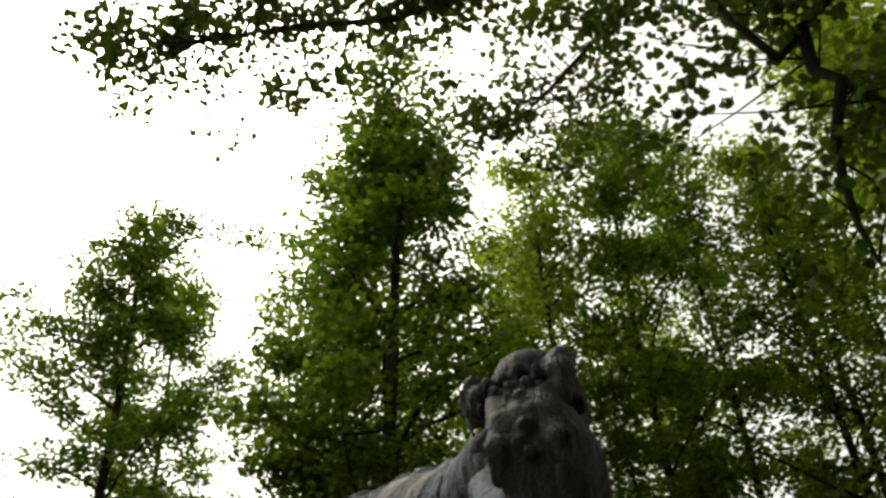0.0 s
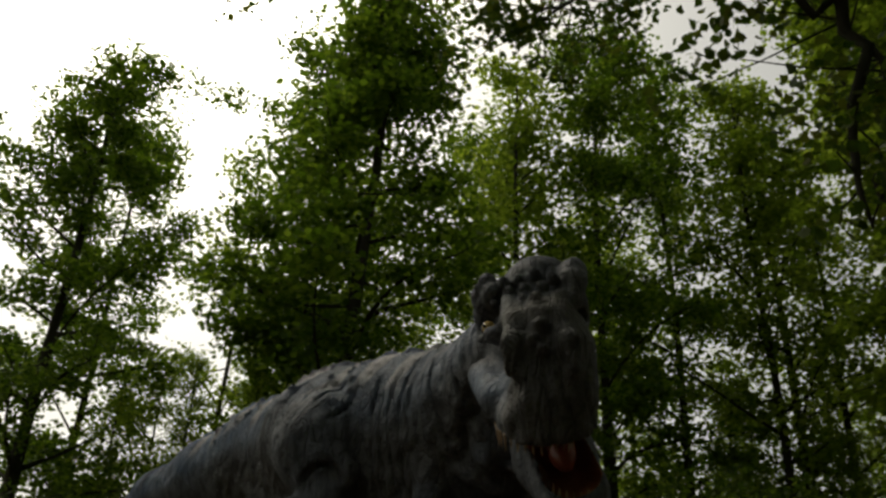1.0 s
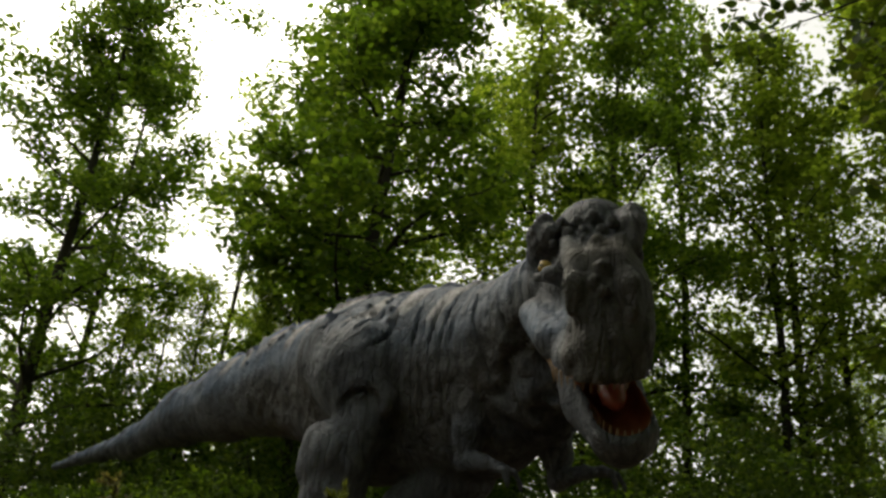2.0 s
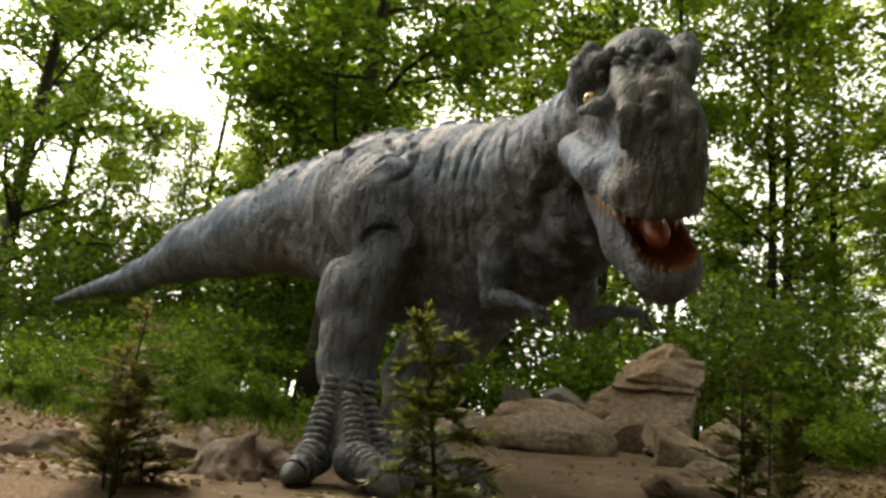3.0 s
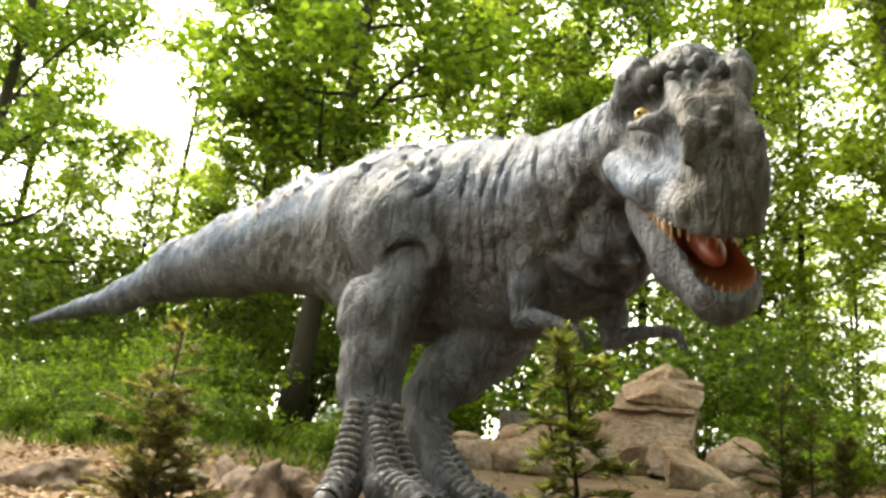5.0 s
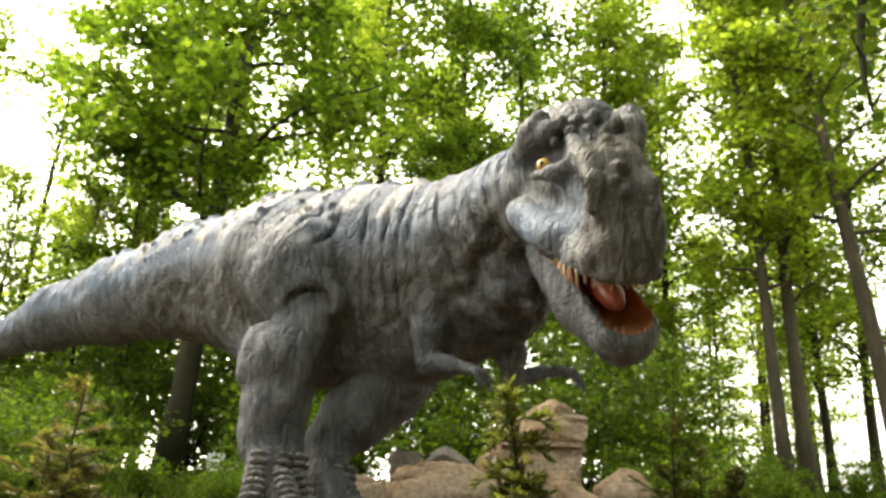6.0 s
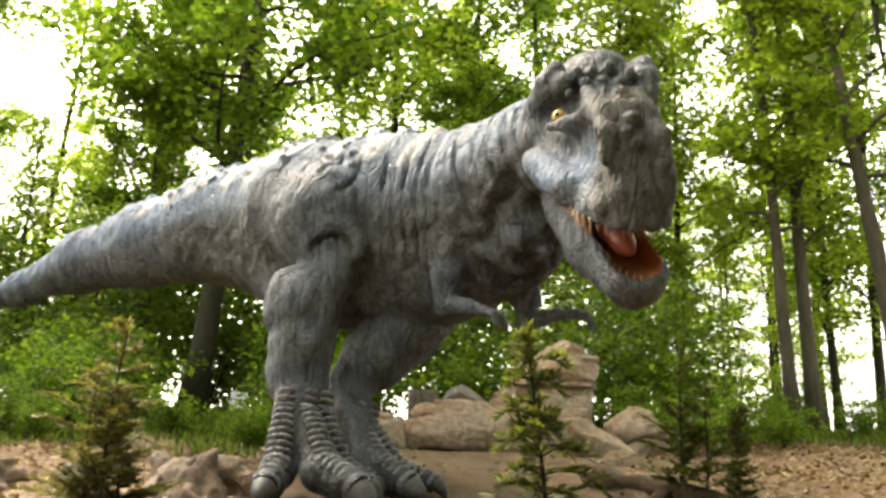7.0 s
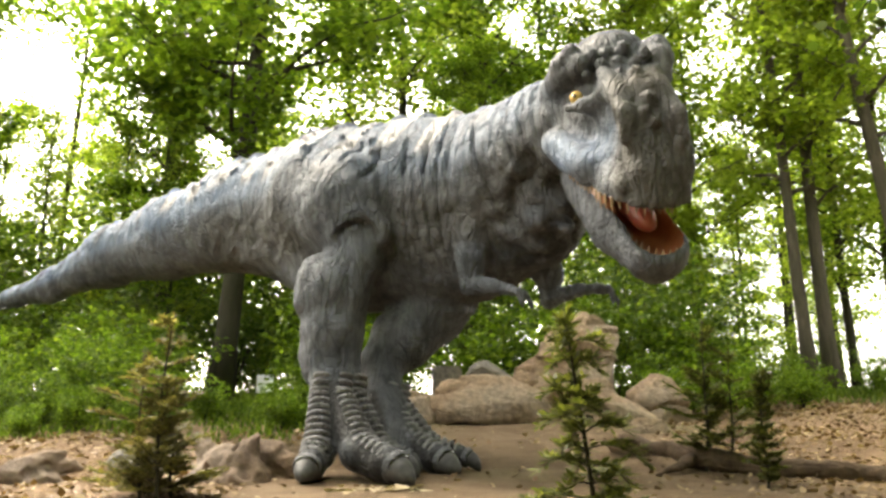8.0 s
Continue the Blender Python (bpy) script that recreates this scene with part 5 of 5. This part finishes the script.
place(hull_rock("rock_slab", 105, ((-0.44, -0.10, 0.30), (-0.28, 0.02, 0.36), (0.44, 0.06, -0.04), (0.40, -0.2, -0.12), (-0.36, -0.22, 0.16), (-0.38, -0.16, -0.25), (0.30, -0.28, -0.35), (0.46, 0.0, -0.35), (-0.2, 0.35, 0.2), (0.3, 0.4, -0.1), (-0.3, 0.3, -0.35)), None, "pale-topped slab of tan rock lying aslant", 0.014, 0), 2.33, 11.2, 0.74)
place(hull_rock("rock", 106, ((-0.34, -0.1, 0.0), (-0.15, 0.0, 0.26), (0.2, -0.05, 0.24), (0.36, 0.0, 0.0), (0.25, -0.25, -0.3), (-0.25, -0.25, -0.3), (0.3, 0.3, -0.3), (-0.3, 0.3, -0.3)), None, "small tan rock between larger boulders", 0.02, 2), 2.12, 12.2, 1.02)
place(hull_rock("rock", 113, ((-0.3, -0.1, 0.0), (-0.1, 0.0, 0.16), (0.25, -0.05, 0.12), (0.36, 0.0, -0.05), (0.2, -0.2, -0.2), (-0.25, -0.2, -0.2), (0.2, 0.2, -0.2), (-0.2, 0.2, -0.2)), None, "low broken tan rock in bare earth", 0.02, 1), 2.35, 10.3, 0.50)
place(rock("rock", 107, (0.40, 0.35, 0.34), 9, 0.05, MAT_ROCK_GREY, "grey weathered rock behind the boulders"), 0.75, 13.8, 1.35, 0, 0, 0)
place(rock("rock", 109, (0.34, 0.3, 0.2), 9, 0.06, MAT_ROCK_GREY, "low grey rock among dry leaves"), -2.75, 8.1, 0.16, 0, 0, 60)
place(rock("rock", 110, (0.30, 0.25, 0.22), 9, 0.06, MAT_STUMP, "reddish brown rock behind a stump"), -1.95, 7.95, 0.15, 0, 0, 10)
place(rock("rock", 111, (0.3, 0.22, 0.12), 9, 0.06, None, "flat pale rock half buried in earth"), 1.95, 8.9, 0.3, 0, 10, 30)


def root_wood(name, seed, limbs, hollows, label, category):
    """A weathered piece of root wood: gnarled limbs blended together, with hollows."""
    pts = np.array([q[:3] for line in limbs for q in line])
    f = Field(pts.min(0) - 0.3, pts.max(0) + 0.3, 0.014)
    for line in limbs:
        f.chain(line, 0.05)
    for line in hollows:
        f.chain_cut(line, 0.025)
    p, faces = f.surface()
    grain = np.stack([ripple(p, 13.0, seed), ripple(p, 13.0, seed + 1), ripple(p, 13.0, seed + 2)], -1)
    fine = np.stack([ripple(p, 30.0, seed), ripple(p, 30.0, seed + 1), ripple(p, 30.0, seed + 2)], -1)
    p = p + 0.026 * grain + 0.015 * fine
    return tagged(mesh_object(name, p.tolist(), faces.tolist(), MAT_STUMP, smooth=True), label, category)


root_wood("stump", 36, [[(-2.02, 7.55, 0.0, 0.17), (-1.86, 7.45, 0.16, 0.17), (-1.66, 7.38, 0.26, 0.11), (-1.60, 7.36, 0.36, 0.05)], [(-1.98, 7.55, 0.14, 0.13), (-2.08, 7.6, 0.30, 0.08), (-2.13, 7.62, 0.40, 0.03)],
                        [(-1.86, 7.4, 0.06, 0.16), (-1.68, 7.22, 0.0, 0.13), (-1.55, 7.1, -0.06, 0.09)], [(-1.66, 7.36, 0.2, 0.1), (-1.52, 7.26, 0.04, 0.10), (-1.46, 7.2, -0.05, 0.06)], [(-2.0, 7.5, 0.02, 0.12), (-2.2, 7.4, 0.0, 0.06)]],
          [[(-1.86, 7.22, 0.24, 0.07), (-1.78, 7.20, 0.12, 0.05)], [(-1.98, 7.32, 0.12, 0.05), (-2.0, 7.36, 0.02, 0.04)], [(-1.64, 7.20, 0.16, 0.05), (-1.60, 7.12, 0.06, 0.035)], [(-1.78, 7.32, 0.36, 0.05), (-1.74, 7.34, 0.3, 0.04)], [(-1.72, 7.06, 0.04, 0.03), (-1.66, 7.04, -0.04, 0.03)]],
          "weathered broken grey-brown stump full of hollows", "stump")
root_wood("root", 46, [[(-1.62, 7.62, 0.34, 0.05), (-1.48, 7.58, 0.26, 0.10), (-1.34, 7.52, 0.16, 0.10), (-1.24, 7.46, 0.07, 0.06)], [(-1.5, 7.6, 0.1, 0.10), (-1.34, 7.52, 0.04, 0.08)]], [[(-1.42, 7.44, 0.12, 0.055), (-1.34, 7.40, 0.07, 0.04)]],
          "dark reddish curved root beside a broken stump", "root")
root_wood("root", 56, [[(-4.2, 7.35, -0.02, 0.06), (-3.85, 7.35, 0.03, 0.075), (-3.55, 7.38, 0.10, 0.12), (-3.34, 7.42, 0.18, 0.11), (-3.26, 7.44, 0.26, 0.045)], [(-3.5, 7.36, 0.05, 0.12), (-3.28, 7.3, 0.02, 0.10), (-3.16, 7.26, 0.0, 0.05)], [(-3.42, 7.4, 0.16, 0.09), (-3.16, 7.4, 0.17, 0.05), (-3.06, 7.4, 0.14, 0.02)]],
          [[(-3.44, 7.24, 0.12, 0.05), (-3.36, 7.24, 0.10, 0.04)], [(-3.32, 7.30, 0.20, 0.035), (-3.28, 7.3, 0.17, 0.03)]], "brown gnarled root lying among dry leaves", "root")


def log():
    rows = [(1.84, 8.9, 0.42, 0.035), (1.98, 8.5, 0.34, 0.06), (2.18, 8.15, 0.25, 0.085), (2.45, 7.9, 0.18, 0.095), (2.85, 7.72, 0.13, 0.095), (3.3, 7.5, 0.10, 0.085), (4.0, 7.2, 0.05, 0.08), (5.0, 6.9, 0.03, 0.06)]
    branch = [(2.3, 8.0, 0.2, 0.06), (2.08, 7.78, 0.12, 0.045), (1.85, 7.66, 0.07, 0.02)]
    def denser(line):
        out = []
        for a, b in zip(line, line[1:]):
            out += [tuple(a[n] + (b[n] - a[n]) * u for n in range(4)) for u in (0.0, 0.2, 0.4, 0.6, 0.8)]
        return out + [line[-1]]

    v, fc = tubes([denser(rows), denser(branch)], 16)
    v = np.array(v)
    v += 0.05 * np.stack([ripple(v, 7, 5), ripple(v, 7, 6), ripple(v, 7, 7)], -1) + 0.024 * np.stack([ripple(v, 19, 5), ripple(v, 19, 6), ripple(v, 19, 7)], -1)
    ob = mesh_object("log", v.tolist(), fc, MAT_LOG, smooth=True)
    return tagged(ob, "crooked fallen log lying on dry leaves", "log")


log()


def box_mesh(name, size, material, parent=None, bevel=0.01, at=(0, 0, 0)):
    bm = bmesh.new()
    bmesh.ops.create_cube(bm, size=1.0, matrix=Matrix.Translation(at) @ Matrix.Diagonal((*size, 1)))
    bmesh.ops.bevel(bm, geom=bm.edges[:], offset=bevel, segments=2, affect="EDGES")
    me = bpy.data.meshes.new(name)
    bm.to_mesh(me)
    bm.free()
    me.materials.append(material)
    ob = new(name, me)
    ob.parent = parent
    return ob


block = box_mesh("stone_block", (0.42, 0.36, 0.62), MAT_ROCK_GREY, None, 0.03)
place(tagged(block, "upright squared grey stone block", "stone block"), 0.06, 13.2, 1.2, 0, 0, 8)


def small_sign(x, y, width, height, rise, label):
    root = new("sign")
    box_mesh("board", (width, 0.03, height), MAT_WHITE, root, 0.006, (0, 0, rise))
    box_mesh("post", (0.06, 0.06, rise), MAT_POST, root, 0.008, (0, 0.05, rise / 2 - 0.03))
    at_ground(root, x, y)
    return tagged(root, label, "sign")


small_sign(-3.42, 16.5, 0.31, 0.34, 0.38, "small plain white sign on a low wooden post")
